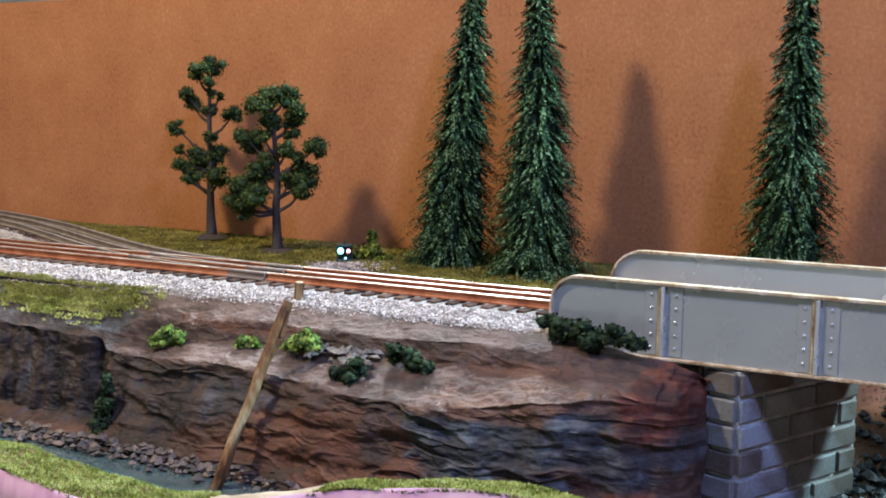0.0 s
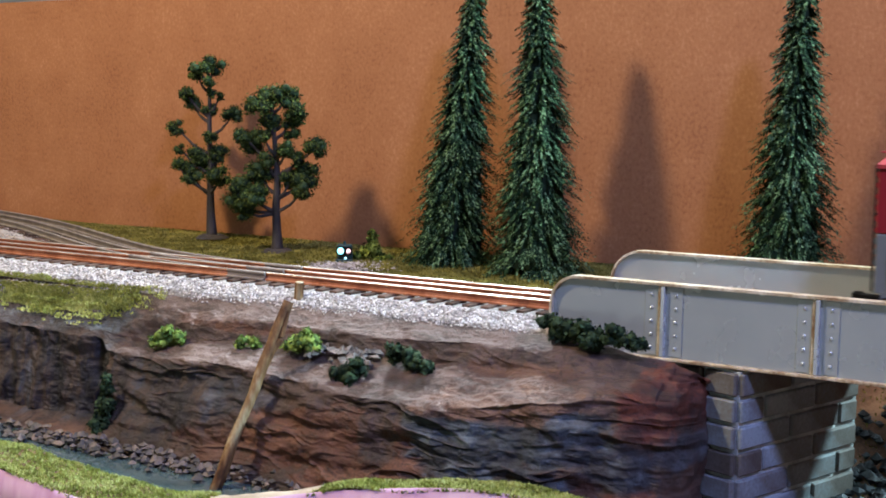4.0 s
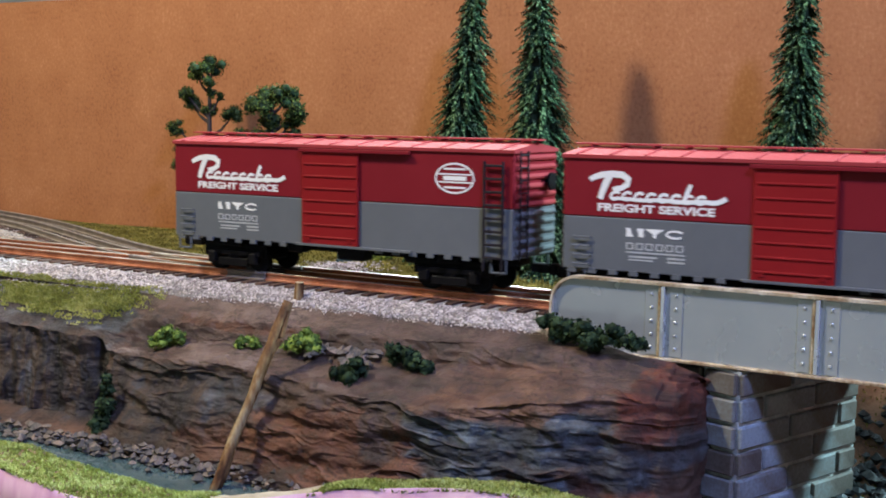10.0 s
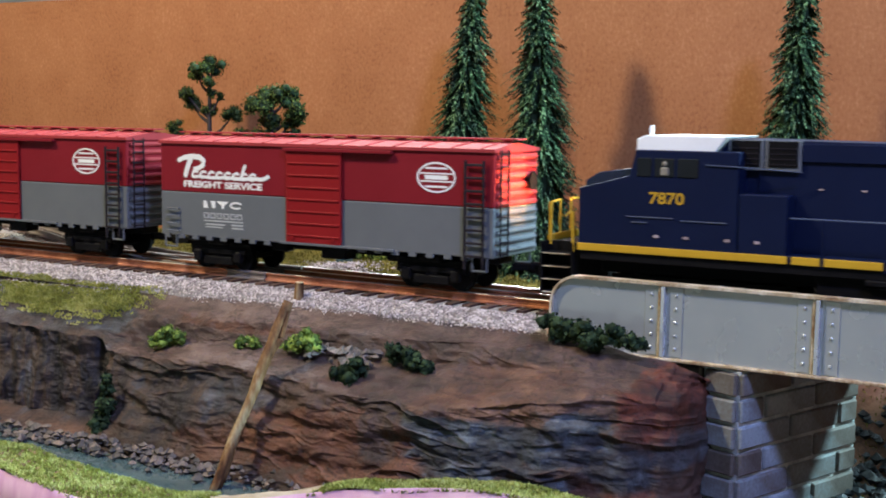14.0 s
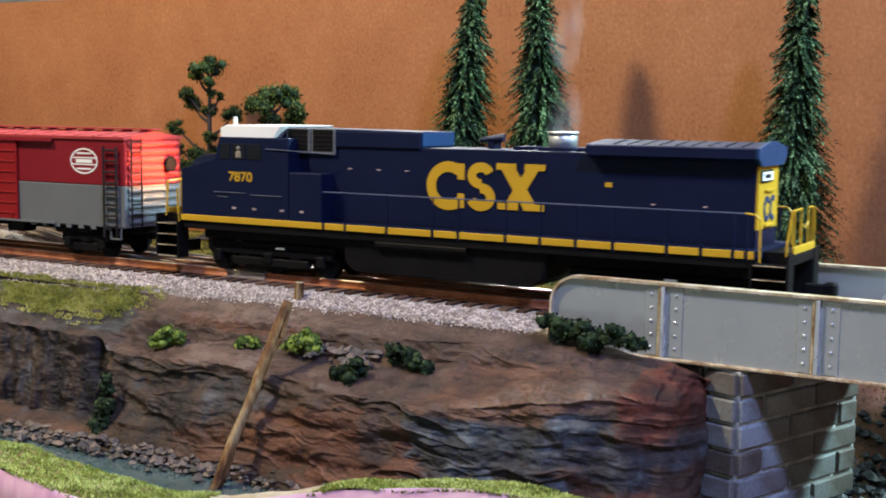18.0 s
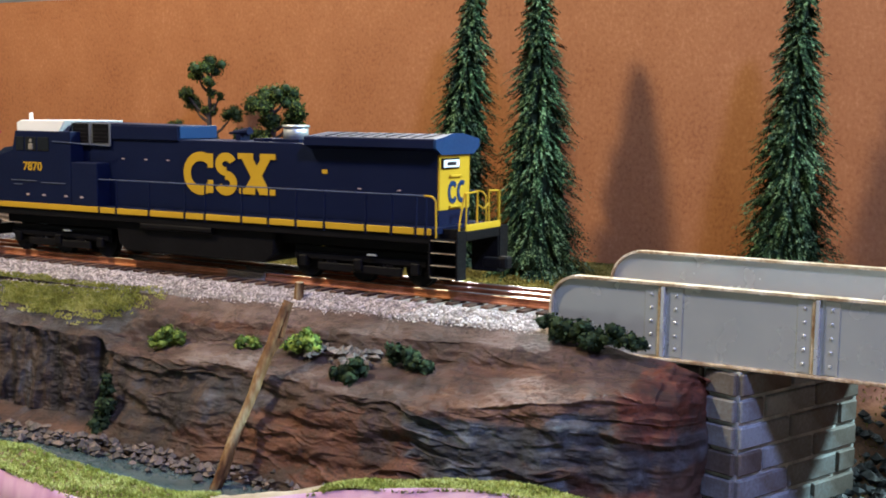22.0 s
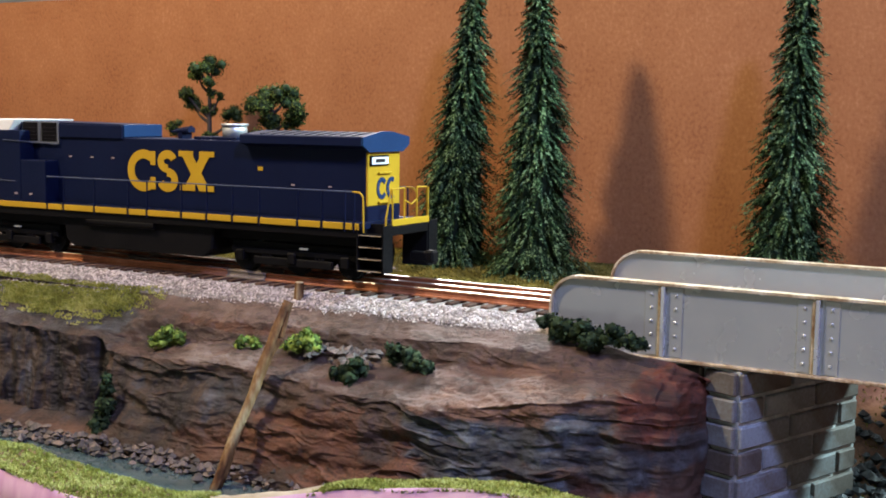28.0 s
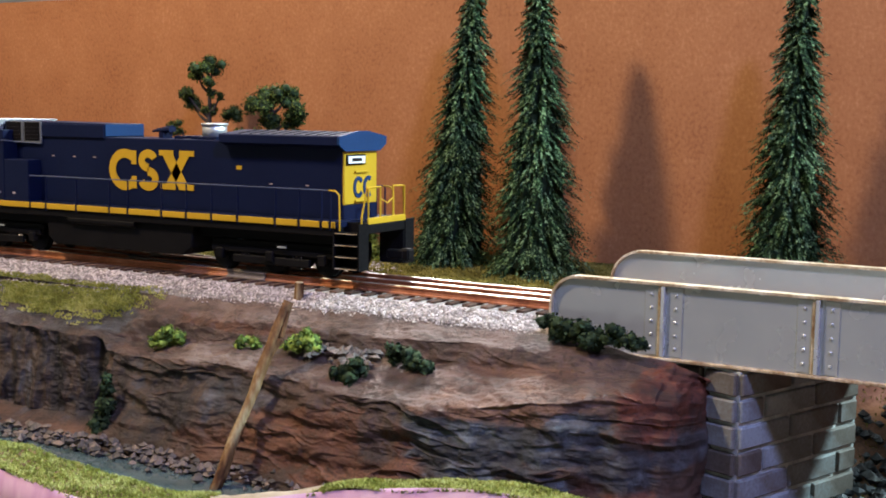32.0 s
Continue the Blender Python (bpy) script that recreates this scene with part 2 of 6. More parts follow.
STONE = material("dark_stone", [(0.03, 0.028, 0.03), (0.09, 0.075, 0.07), (0.2, 0.15, 0.13)], 90, 0.7, bump=0.4, jitter=0.5, spread=0.3)
COAL = material("black_coal", [(0.012, 0.014, 0.018), (0.06, 0.068, 0.08)], 90, 0.55, bump=0.4, jitter=0.4, gloss=0.3)
BARK = material("grey_bark", [(0.018, 0.014, 0.013), (0.05, 0.038, 0.035)], 120, 0.85, bump=0.7, fine=500, stretch=(1, 1, 0.3))
LEAF = material("leaf_green", [(0.012, 0.024, 0.006), (0.036, 0.056, 0.012), (0.10, 0.125, 0.03)], 40, 0.8, bump=0.2, jitter=0.28, gloss=0.12)
SHRUB = material("shrub_green", [(0.03, 0.045, 0.006), (0.085, 0.11, 0.014), (0.2, 0.23, 0.04)], 60, 0.8, bump=0.2, jitter=0.4, gloss=0.15)
MARK = material("faded_marking", [(0.3, 0.22, 0.22), (0.42, 0.33, 0.33)], 60, 0.5, bump=0.0)
# dark green of the low bushes, also the shade colour of tree cores
LEAF_AND_CORE = material("dark_leaf_and_core", [(0.006, 0.014, 0.006), (0.015, 0.03, 0.012), (0.036, 0.06, 0.026)], 60, 0.8, bump=0.2, jitter=0.4, gloss=0.2)
LEAF_LIME = material("lime_leaf", [(0.05, 0.09, 0.01), (0.12, 0.19, 0.02), (0.25, 0.33, 0.05)], 90, 0.8, bump=0.2, jitter=0.4)
NEEDLE = material("fir_needle", [(0.003, 0.009, 0.004), (0.009, 0.023, 0.009), (0.027, 0.06, 0.023), (0.15, 0.23, 0.115)], 60, 0.8, bump=0.1, jitter=0.6, spread=0.3, gloss=0.1)
LOG = material("weathered_log", [(0.035, 0.015, 0.007), (0.10, 0.046, 0.02), (0.2, 0.112, 0.048), (0.34, 0.25, 0.14)], 60, 0.8, bump=1.0, fine=420, stretch=(1, 1, 0.22), gloss=0.2, spread=0.17)
CUT_WOOD = material("sawn_wood", [(0.4, 0.33, 0.22), (0.6, 0.52, 0.38)], 200, 0.8, bump=0.2)
FOAM = material("pink_foam", [(0.33, 0.16, 0.27), (0.42, 0.24, 0.36), (0.5, 0.33, 0.42)], 25, 0.75, bump=0.3, fine=160, stretch=(1, 1, 0.3))
PLASTER = material("bare_plaster", [(0.26, 0.19, 0.13), (0.42, 0.33, 0.25)], 60, 0.9, bump=0.5)
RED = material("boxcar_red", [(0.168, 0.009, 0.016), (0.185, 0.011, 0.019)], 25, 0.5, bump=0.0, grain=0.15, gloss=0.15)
RED_DOOR = material("boxcar_door_red", [(0.205, 0.008, 0.011), (0.225, 0.010, 0.013)], 25, 0.5, bump=0.0, grain=0.15, gloss=0.15)
GREY = material("boxcar_grey", [(0.112, 0.119, 0.132), (0.128, 0.135, 0.148)], 25, 0.5, bump=0.0, grain=0.15, gloss=0.2)
# body red lightened for roof and end ribs, their light put into colour
LIT_RED = material("boxcar_lit_red", [(0.27, 0.034, 0.038), (0.305, 0.042, 0.046)], 25, 0.62, bump=0.0, grain=0.15, gloss=0.1)
WHITE = material("white_print", [(0.72, 0.72, 0.72), (0.8, 0.8, 0.8)], 60, 0.5, bump=0.02)
FINE_PRINT = material("small_print", [(0.36, 0.37, 0.38), (0.44, 0.45, 0.46)], 60, 0.5, bump=0.02)
BLACK = material("black_plastic", [(0.0036, 0.0032, 0.0040), (0.006, 0.0054, 0.0062)], 60, 0.6, bump=0.0, gloss=0.1)
LADDER = material("dark_ladder", [(0.012, 0.009, 0.012), (0.02, 0.016, 0.02)], 60, 0.6, bump=0.0, gloss=0.2)
BLUE = material("engine_blue", [(0.0036, 0.0066, 0.027), (0.0046, 0.0084, 0.033)], 20, 0.5, bump=0.0, grain=0.15, gloss=0.13)
# engine blue brightened for lit end faces; the rear emblem shares it
BLUE_LIT_END = material("engine_lit_end_blue", [(0.006, 0.030, 0.095), (0.008, 0.038, 0.115)], 20, 0.45, bump=0.0, grain=0.15, gloss=0.3)
NOSE = material("nose_blue", [(0.0036, 0.0066, 0.027), (0.0046, 0.0084, 0.033)], 20, 0.16, bump=0.0, grain=0.15, gloss=0.6, coat=0.4)
RAIL_PAINT = material("handrail_paint", [(0.06, 0.075, 0.13), (0.08, 0.1, 0.16)], 60, 0.45, bump=0.0)
YELLOW = material("engine_yellow", [(0.46, 0.27, 0.014), (0.52, 0.315, 0.018)], 30, 0.45, bump=0.0, grain=0.15, gloss=0.3)
CHROME = material("stack_metal", [(0.5, 0.52, 0.53), (0.62, 0.64, 0.65)], 60, 0.4, metal=0.7, bump=0.05)
ROOF_WHITE = material("cab_roof_white", [(0.78, 0.78, 0.78), (0.84, 0.84, 0.84)], 30, 0.5, bump=0.02)
GLASS = material("dark_glass", [(0.004, 0.005, 0.007), (0.008, 0.009, 0.012)], 20, 0.15, bump=0.0, gloss=0.4)
FIGURE = material("painted_figure", [(0.16, 0.14, 0.11), (0.26, 0.23, 0.18)], 200, 0.6, bump=0.1)
TEAL = material("signal_teal", [(0.008, 0.03, 0.035), (0.015, 0.05, 0.055)], 80, 0.5, bump=0.1)
GREEN_LAMP = glow("signal_green_glow", (0.36, 0.95, 0.95), 2.4)
AMBER_LAMP = glow("signal_pink_glow", (1.0, 0.62, 0.6), 1.1)
WHITE_LAMP = glow("signal_white_glow", (0.6, 0.95, 1.0), 1.5)
HEADLIGHT = glow("headlight_glow", (1.0, 0.42, 0.13), 5000.0)
PLAIN_WALL = material("room_paint", [(0.5, 0.47, 0.43), (0.56, 0.53, 0.49)], 3, 0.9, bump=0.1, fine=80)
CEILING = material("ceiling_paint", [(0.7, 0.69, 0.67), (0.76, 0.75, 0.73)], 3, 0.9, bump=0.1, fine=80)
FLOOR = material("floor_boards", [(0.14, 0.09, 0.06), (0.22, 0.15, 0.1)], 8, 0.6, bump=0.1, fine=90, stretch=(0.2, 1, 1))
TIMBER = material("bench_timber", [(0.3, 0.2, 0.11), (0.42, 0.3, 0.18)], 12, 0.8, bump=0.2, fine=90, stretch=(0.3, 1, 1))


# ---- mesh helpers ----
def part(name, bm, mat, parent=None, label="", smooth=False):
    """Links a bmesh as one mesh object, as a thing or under one."""
    me = bpy.data.meshes.new(name)
    bm.to_mesh(me)
    bm.free()
    me.materials.append(mat)
    if smooth:
        me.polygons.foreach_set("use_smooth", [True] * len(me.polygons))
    ob = new(name, me)
    ob.parent = parent
    if label:
        ob["label"] = label
    return ob


def raw(name, verts, faces, mat, parent=None, label="", smooth=False):
    me = bpy.data.meshes.new(name)
    me.from_pydata([tuple(v) for v in verts], [], [tuple(f) for f in faces])
    me.materials.append(mat)
    if smooth:
        me.polygons.foreach_set("use_smooth", [True] * len(me.polygons))
    ob = new(name, me)
    ob.parent = parent
    if label:
        ob["label"] = label
    return ob


def shared(name, me, m, parent=None):
    """One more object on a mesh that is already there."""
    ob = new(name, me)
    ob.parent = parent
    ob.matrix_basis = m
    return ob


def empty(name, m, label="", category="", group="", kind=""):
    ob = new(name)
    ob.empty_display_size = 0.01
    ob.matrix_basis = m
    return tagged(ob, label, category, group, kind)


def box(bm, c, s, bevel=0.0, rot=None):
    made = bmesh.ops.create_cube(bm, size=1)["verts"]
    m = Matrix.Translation(c) @ (rot if rot else Matrix()) @ Matrix.Diagonal((*s, 1))
    bmesh.ops.transform(bm, matrix=m, verts=made)
    if bevel:
        edges = list({e for v in made for e in v.link_edges})
        bmesh.ops.bevel(bm, geom=edges, offset=bevel, segments=1, affect="EDGES", profile=0.7)
    return made


def rod(bm, a, b, r0, r1=None, seg=8):
    a, b = Vector(a), Vector(b)
    d = b - a
    m = Matrix.Translation((a + b) / 2) @ d.to_track_quat("Z", "Y").to_matrix().to_4x4()
    bmesh.ops.create_cone(bm, cap_ends=True, segments=seg, radius1=r0, radius2=r0 if r1 is None else r1, depth=d.length, matrix=m)


def prism(bm, pts, y0, y1):
    """A polygon in x and z, drawn out from y0 to y1."""
    a = [bm.verts.new((x, y0, z)) for x, z in pts]
    b = [bm.verts.new((x, y1, z)) for x, z in pts]
    bm.faces.new(a)
    bm.faces.new(list(reversed(b)))
    for i in range(len(pts)):
        j = (i + 1) % len(pts)
        bm.faces.new((a[j], a[i], b[i], b[j]))
    bmesh.ops.recalc_face_normals(bm, faces=bm.faces[:])


def tube_path(bm, pts, r, seg=6):
    for a, b in zip(pts[:-1], pts[1:]):
        rod(bm, a, b, r, r, seg)


def scatter_stones(places, sizes, rng, squash=0.75):
    """Small uneven stones as vertices and faces: a jittered double pyramid each."""
    V, F = [], []
    base = np.array([(1, 0, 0), (0, 1, 0), (-1, 0, 0), (0, -1, 0), (0, 0, 1), (0, 0, -1), (0.7, 0.7, 0.3), (-0.7, -0.7, 0.3)], float)
    tri = [(0, 6, 4), (6, 1, 4), (1, 2, 4), (2, 7, 4), (7, 3, 4), (3, 0, 4), (6, 0, 5), (1, 6, 5), (2, 1, 5), (7, 2, 5), (3, 7, 5), (0, 3, 5)]
    for p, s in zip(places, sizes):
        k = len(V)
        a = rng.uniform(0, 6.283)
        ca, sa = math.cos(a), math.sin(a)
        w = base * rng.uniform(0.65, 1.25, (8, 1)) * s * rng.uniform(0.7, 1.2, 3)
        for x, y, z in w:
            V.append((p[0] + ca * x - sa * y, p[1] + sa * x + ca * y, p[2] + z * squash))
        F += [(a_ + k, b_ + k, c_ + k) for a_, b_, c_ in tri]
    return V, F


def leaf_cloud(centres, radii, count, size, rng, V, F, flat=0.85):
    """Small folded leaves all over and inside uneven clumps; count is leaves per square centimetre of clump section."""
    for c, r in zip(centres, radii):
        n = int(count * (r * 100) ** 2 * 3.14) + 12
        for _ in range(n):
            d = rng.normal(size=3)
            d /= np.linalg.norm(d)
            q = np.array(c) + d * r * rng.uniform(0.55, 1.08) * np.array([1, 1, flat])
            s = size * rng.uniform(0.6, 1.4)
            u = rng.normal(size=3)
            u /= np.linalg.norm(u)
            w = np.cross(u, d + rng.normal(size=3) * 0.5)
            w /= np.linalg.norm(w) + 1e-9
            k = len(V)
            V += [q - u * s, q + w * s * 0.6, q + u * s, q - w * s * 0.6 + d * s * 0.3]
            F += [(k, k + 1, k + 2), (k, k + 2, k + 3)]


def lump(bm, c, r, seed, rough=0.35, flat=0.9):
    made = bmesh.ops.create_icosphere(bm, subdivisions=2, radius=1)["verts"]
    for v in made:
        f = 1 + rough * noise.noise(v.co * 1.9 + Vector((seed * 7.1, seed * 3.3, seed)))
        v.co = Vector(c) + Vector((v.co.x, v.co.y, v.co.z * flat)) * r * f


# ---- room and bench ----
def room():
    bm = bmesh.new()
    box(bm, (0, -0.6, -1.12), (7.0, 5.4, 0.1))
    tagged(part("floor", bm, FLOOR), "dark wooden floor boards of the layout room", "floor", kind="structure")
    bm = bmesh.new()
    box(bm, (0, -0.6, 1.5), (7.0, 5.4, 0.1))
    tagged(part("ceiling", bm, CEILING), "plain white painted ceiling of the room", "ceiling", kind="structure")
    for name, c, s in (("wall_north", (0, 2.05, 0.19), (7.0, 0.1, 2.52)), ("wall_south", (0, -3.25, 0.19), (7.0, 0.1, 2.52)),
                       ("wall_west", (-3.45, -0.6, 0.19), (0.1, 5.2, 2.52)), ("wall_east", (3.45, -0.6, 0.19), (0.1, 5.2, 2.52))):
        bm = bmesh.new()
        box(bm, c, s)
        tagged(part(name, bm, PLAIN_WALL), "plain beige painted room wall", "wall", kind="structure")
    bench = empty("bench", pose(0, 0, -1.07), "timber bench carrying the model railway", "bench")
    bm = bmesh.new()
    box(bm, (-0.1, 0.06, 0.885), (4.2, 0.42, 0.05), 0.003)
    part("bench_top", bm, TIMBER, bench)
    for x in (-2.1, -0.7, 0.7, 1.9):
        for y in (-0.1, 0.22):
            bm = bmesh.new()
            box(bm, (x, y, 0.43), (0.07, 0.07, 0.86), 0.003)
            part("leg", bm, TIMBER, bench)


room()

BACK = 0.245  # face of the hardboard backdrop


def backdrop():
    bm = bmesh.new()
    box(bm, (-0.1, BACK + 0.003, 0.0325), (4.4, 0.006, 0.369))
    tagged(part("backdrop", bm, HARDBOARD), "brown speckled hardboard sheet standing behind the railway", "backdrop", kind="structure")


backdrop()


# ---- ground ----
def smooth_step(a, b, v):
    k = min(1, max(0, (v - a) / (b - a)))
    return k * k * (3 - 2 * k)


def front_edge(x):
    """Where the layout's front fascia stands: a curved edge, drawn back towards the bridge."""
    return -0.208 + 0.04 * smooth_step(-0.47, -0.36, x) + 0.012 * math.sin(x * 17)


def bank_top(x):
    return -0.097 + 0.024 * smooth_step(-0.46, -0.25, x)


def ground_z(x, y):
    top = -0.0145 + 0.0016 * noise.noise(Vector((x * 9, y * 9, 0)))
    if y > 0.06:
        top += 0.004 * smooth_step(0.07, 0.2, y)
    top -= 0.013 * smooth_step(-0.30, -0.285, x) * smooth_step(0.075, 0.055, y)
    creek = -0.110 + 0.002 * noise.noise(Vector((x * 40, y * 40, 3)))
    yf = front_edge(x)
    bank = bank_top(x) + 0.003 * noise.noise(Vector((x * 30, y * 60, 5)))
    wide = 0.036 - 0.022 * smooth_step(-0.47, -0.38, x)
    low = creek + (bank - creek) * smooth_step(yf + wide + 0.016, yf + wide, y)
    z = top + (low - top) * smooth_step(-0.05, -0.075, y)
    # the gully under the bridge, with its bank of earth towards the backdrop
    g = smooth_step(-0.24, -0.215, x) * (1 - smooth_step(0.16, 0.3, x))
    if g > 0:
        floor_z = -0.116 + 0.004 * noise.noise(Vector((x * 30, y * 30, 9)))
        floor_z += 0.1 * smooth_step(0.06, 0.19, y) + 0.012 * noise.noise(Vector((x * 14, y * 14, 2))) * smooth_step(0.03, 0.1, y)
        floor_z = max(floor_z, low) if y < -0.05 else floor_z
        z = z + (floor_z - z) * g
    return z


def ground():
    xs = sorted(set([round(-2.2 + 0.05 * i, 4) for i in range(22)] + [round(-1.1 + 0.006 * i, 4) for i in range(210)] + [round(0.16 + 0.04 * i, 4) for i in range(50)]))
    nv = 86
    V, F = [], []
    for x in xs:
        yf = front_edge(x)
        for j in range(nv):
            y = yf + (BACK - 0.0005 - yf) * j / (nv - 1)
            V.append((x, y, ground_z(x, y)))
    for i in range(len(xs) - 1):
        for j in range(nv - 1):
            a = i * nv + j
            F.append((a, a + nv, a + nv + 1, a + 1))
    ob = raw("ground", V, F, TURF, smooth=True)
    ob.data.materials.append(EARTH)
    ob.data.materials.append(PLASTER)
    for p in ob.data.polygons:
        x, y, z = p.center
        if (-0.19 < x < 0.3 and z < -0.03) or y < -0.045:
            p.material_index = 2 if -0.432 < x < -0.365 and y < front_edge(x) + 0.03 else 1
    tagged(ob, "olive turf and brown earth scenery base of the layout", "ground", kind="structure")
    # fascia: pink foam below the curved front edge
    V, F = [], []
    rows = 10
    for i, x in enumerate(xs):
        for j in range(rows):
            z = bank_top(x) + 0.0005 - j / (rows - 1) * 0.12
            bulge = 0.006 * noise.noise(Vector((x * 25, z * 30, 1)))
            V.append((x, front_edge(x) - 0.0005 + min(1, j * 0.4) * (bulge - 0.004) - 0.012 * j / (rows - 1), z))
        V.append((x, front_edge(x) + 0.03, bank_top(x) - 0.123))
        V.append((x, front_edge(x) + 0.008, bank_top(x) - 0.010))
    k = rows + 2
    for i in range(len(xs) - 1):
        for j in range(k):
            a, b = i * k + j, i * k + (j + 1) % k
            F.append((a, b, b + k, a + k))
    tagged(raw("fascia", V, F, FOAM, smooth=True), "pink foam board along the front edge", "foam board", kind="structure")


ground()


# ---- the cliff ----
# stations along x: each with its profile of depth and height from the track down to the creek
# (x, top at the ballast, brow of the upper step, foot of that step, front of the ledge, depth of the foot)
CLIFF = [(-0.95, (-0.050, -0.0200), (-0.064, -0.0370), (-0.076, -0.0410), (-0.082, -0.0440), -0.126),
         (-0.612, (-0.050, -0.0150), (-0.066, -0.0333), (-0.080, -0.0400), (-0.085, -0.0431), -0.127),
         (-0.588, (-0.050, -0.0135), (-0.070, -0.0310), (-0.076, -0.0455), (-0.098, -0.0495), -0.134),
         (-0.475, (-0.050, -0.0130), (-0.071, -0.0230), (-0.076, -0.0348), (-0.110, -0.0425), -0.136),
         (-0.395, (-0.050, -0.0130), (-0.071, -0.0232), (-0.076, -0.0345), (-0.115, -0.0475), -0.138),
         (-0.325, (-0.050, -0.0130), (-0.071, -0.0190), (-0.077, -0.0313), (-0.117, -0.0476), -0.138),
         (-0.272, (-0.052, -0.0140), (-0.071, -0.0205), (-0.078, -0.0275), (-0.110, -0.0391), -0.134),
         (-0.232, (-0.055, -0.0195), (-0.066, -0.0225), (-0.078, -0.0285), (-0.095, -0.0335), -0.122),
         (-0.206, (-0.055, -0.0215), (-0.060, -0.0235), (-0.066, -0.0280), (-0.076, -0.0386), -0.098)]
CUTS = [0, 0.14, 0.24, 0.42, 0.86, 1.0]


def cliff_point(x, v):
    """v runs from 0 at the ballast to 1 at the creek."""
    for a, b in zip(CLIFF[:-1], CLIFF[1:]):
        if x <= b[0]:
            break
    k = smooth_step(a[0], b[0], x)
    pts = [Vector(p) * (1 - k) + Vector(q) * k for p, q in zip(a[1:5], b[1:5])]
    foot = a[5] * (1 - k) + b[5] * k
    steep = 0.12 + 0.30 * smooth_step(-0.602, -0.586, x)  # the western wall stands upright over a bank of earth
    pts += [Vector((pts[3].x + steep * (foot - pts[3].x), -0.098 + 0.008 * smooth_step(-0.602, -0.586, x))), Vector((foot, -0.111))]
    for i in range(5):
        if v <= CUTS[i + 1] + 1e-9:
            f = (v - CUTS[i]) / (CUTS[i + 1] - CUTS[i])
            return pts[i].lerp(pts[i + 1], f), i, f
    return pts[5], 4, 1.0


def wrinkles(x, z, seed):
    """Folds of the plaster: thin ridges that run along the rock, and small steps from bed to bed."""
    out = 0.0
    for k, (fx, fz, high, step) in enumerate(((13, 88, 0.0015, 0.0011), (27, 150, 0.0013, 0.0007), (60, 260, 0.0007, 0.0004))):
        s = seed + 9.3 * k
        bend = 0.9 * noise.noise(Vector((x * 16, z * 10, s))) + 0.35 * noise.noise(Vector((x * 60, z * 40, s)))
        u = noise.noise(Vector((x * fx, z * fz + x * 5 + bend, s)))
        here = smooth_step(0.0, 0.3, noise.noise(Vector((x * 14 + 3, z * 34, s + 4))))
        out += here * high * max(0.0, 1 - abs(u - 0.05) * 8) + step * math.tanh(u * 5)
    return out


def rock_cliff():
    nx, nv = 900, 260
    x0, x1 = -0.95, -0.217
    V, F = [], []
    for i in range(nx):
        x = x0 + (x1 - x0) * i / (nx - 1)
        # a narrow recess beside the corner of the main block
        cleft = smooth_step(-0.616, -0.606, x) * smooth_step(-0.580, -0.587, x)
        wall = smooth_step(-0.59, -0.60, x)
        for j in range(nv):
            v = j / (nv - 1)
            # the bends between the slopes wander along the rock
            w = v + 0.03 * math.sin(math.pi * v) * noise.noise(Vector((x * 21, v * 2, 8)))
            p, i4, f = cliff_point(x, min(1, max(0, w)))
            y, z = p
            edge = min(1, v * 10) * min(1, (1 - v) * 14 + 0.2)
            n1 = noise.fractal(Vector((x * 17, y * 12, z * 22)), 1.0, 2.1, 3)
            n2 = noise.fractal(Vector((x * 62 + 5, z * 80, y * 70)), 0.75, 2.1, 5)
            face = 1.0 if i4 == 3 else 0.6 if i4 == 1 else 0.2
            if i4 == 4:
                face = 0.9 - 0.5 * wall
            fold = wrinkles(x, z, 1.0)
            if wall > 0:
                # the wall is broken upright
                fold = fold * (1 - 0.85 * wall) + wall * 1.3 * wrinkles(z * 0.8, x * 0.75, 5.0)
            push = (-0.0045 * n1 - fold - 0.0019 * n2) * edge * face
            push += 0.0085 * cleft * edge * (1.0 if i4 == 3 else 0.6 * (1 - f) if i4 == 4 else f * 0.4 if i4 == 2 else 0.0)
            lift = (0.002 * n1 + 0.0016 * n2) * edge if i4 not in (3, 4) else 0.0
            if i4 in (0, 2):
                lift += 0.5 * wrinkles(x, y * 0.7, 4.0) * edge
            V.append((x, y + push, z + lift))
    # the eastern end turns in beside the abutment
    for r in range(1, 16):
        a = r / 15 * 1.5
        for j in range(nv):
            x, y, z = V[(nx - 1) * nv + j]
            wob = 0.003 * noise.fractal(Vector((r * 0.3, z * 60, y * 60)), 0.8, 2.0, 3)
            V.append((x + 0.017 * math.sin(a) + wob, y + 0.045 * (1 - math.cos(a)) * min(1, j / 60), z - 0.0015 * r * (1 if j < 60 else 0.3) * 0.4))
    for i in range(nx + 14):
        for j in range(nv - 1):
            a = i * nv + j
            F.append((a, a + 1, a + nv + 1, a + nv))
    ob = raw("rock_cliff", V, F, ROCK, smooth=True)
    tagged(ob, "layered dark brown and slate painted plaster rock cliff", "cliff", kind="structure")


rock_cliff()


def creek():
    xs = [-1.0 + 0.02 * i for i in range(34)]
    V, F = [], []
    for x in xs:
        V += [(x, -0.116, -0.1045), (x, front_edge(x) + 0.02, -0.1045), (x, front_edge(x) + 0.02, -0.112), (x, -0.116, -0.112)]
    for i in range(len(xs) - 1):
        for j in range(4):
            a, b = i * 4 + j, i * 4 + (j + 1) % 4
            F.append((a, b, b + 4, a + 4))
    tagged(raw("water", V, F, WATER), "still blue-green creek water below the cliff", "water", kind="structure")


creek()


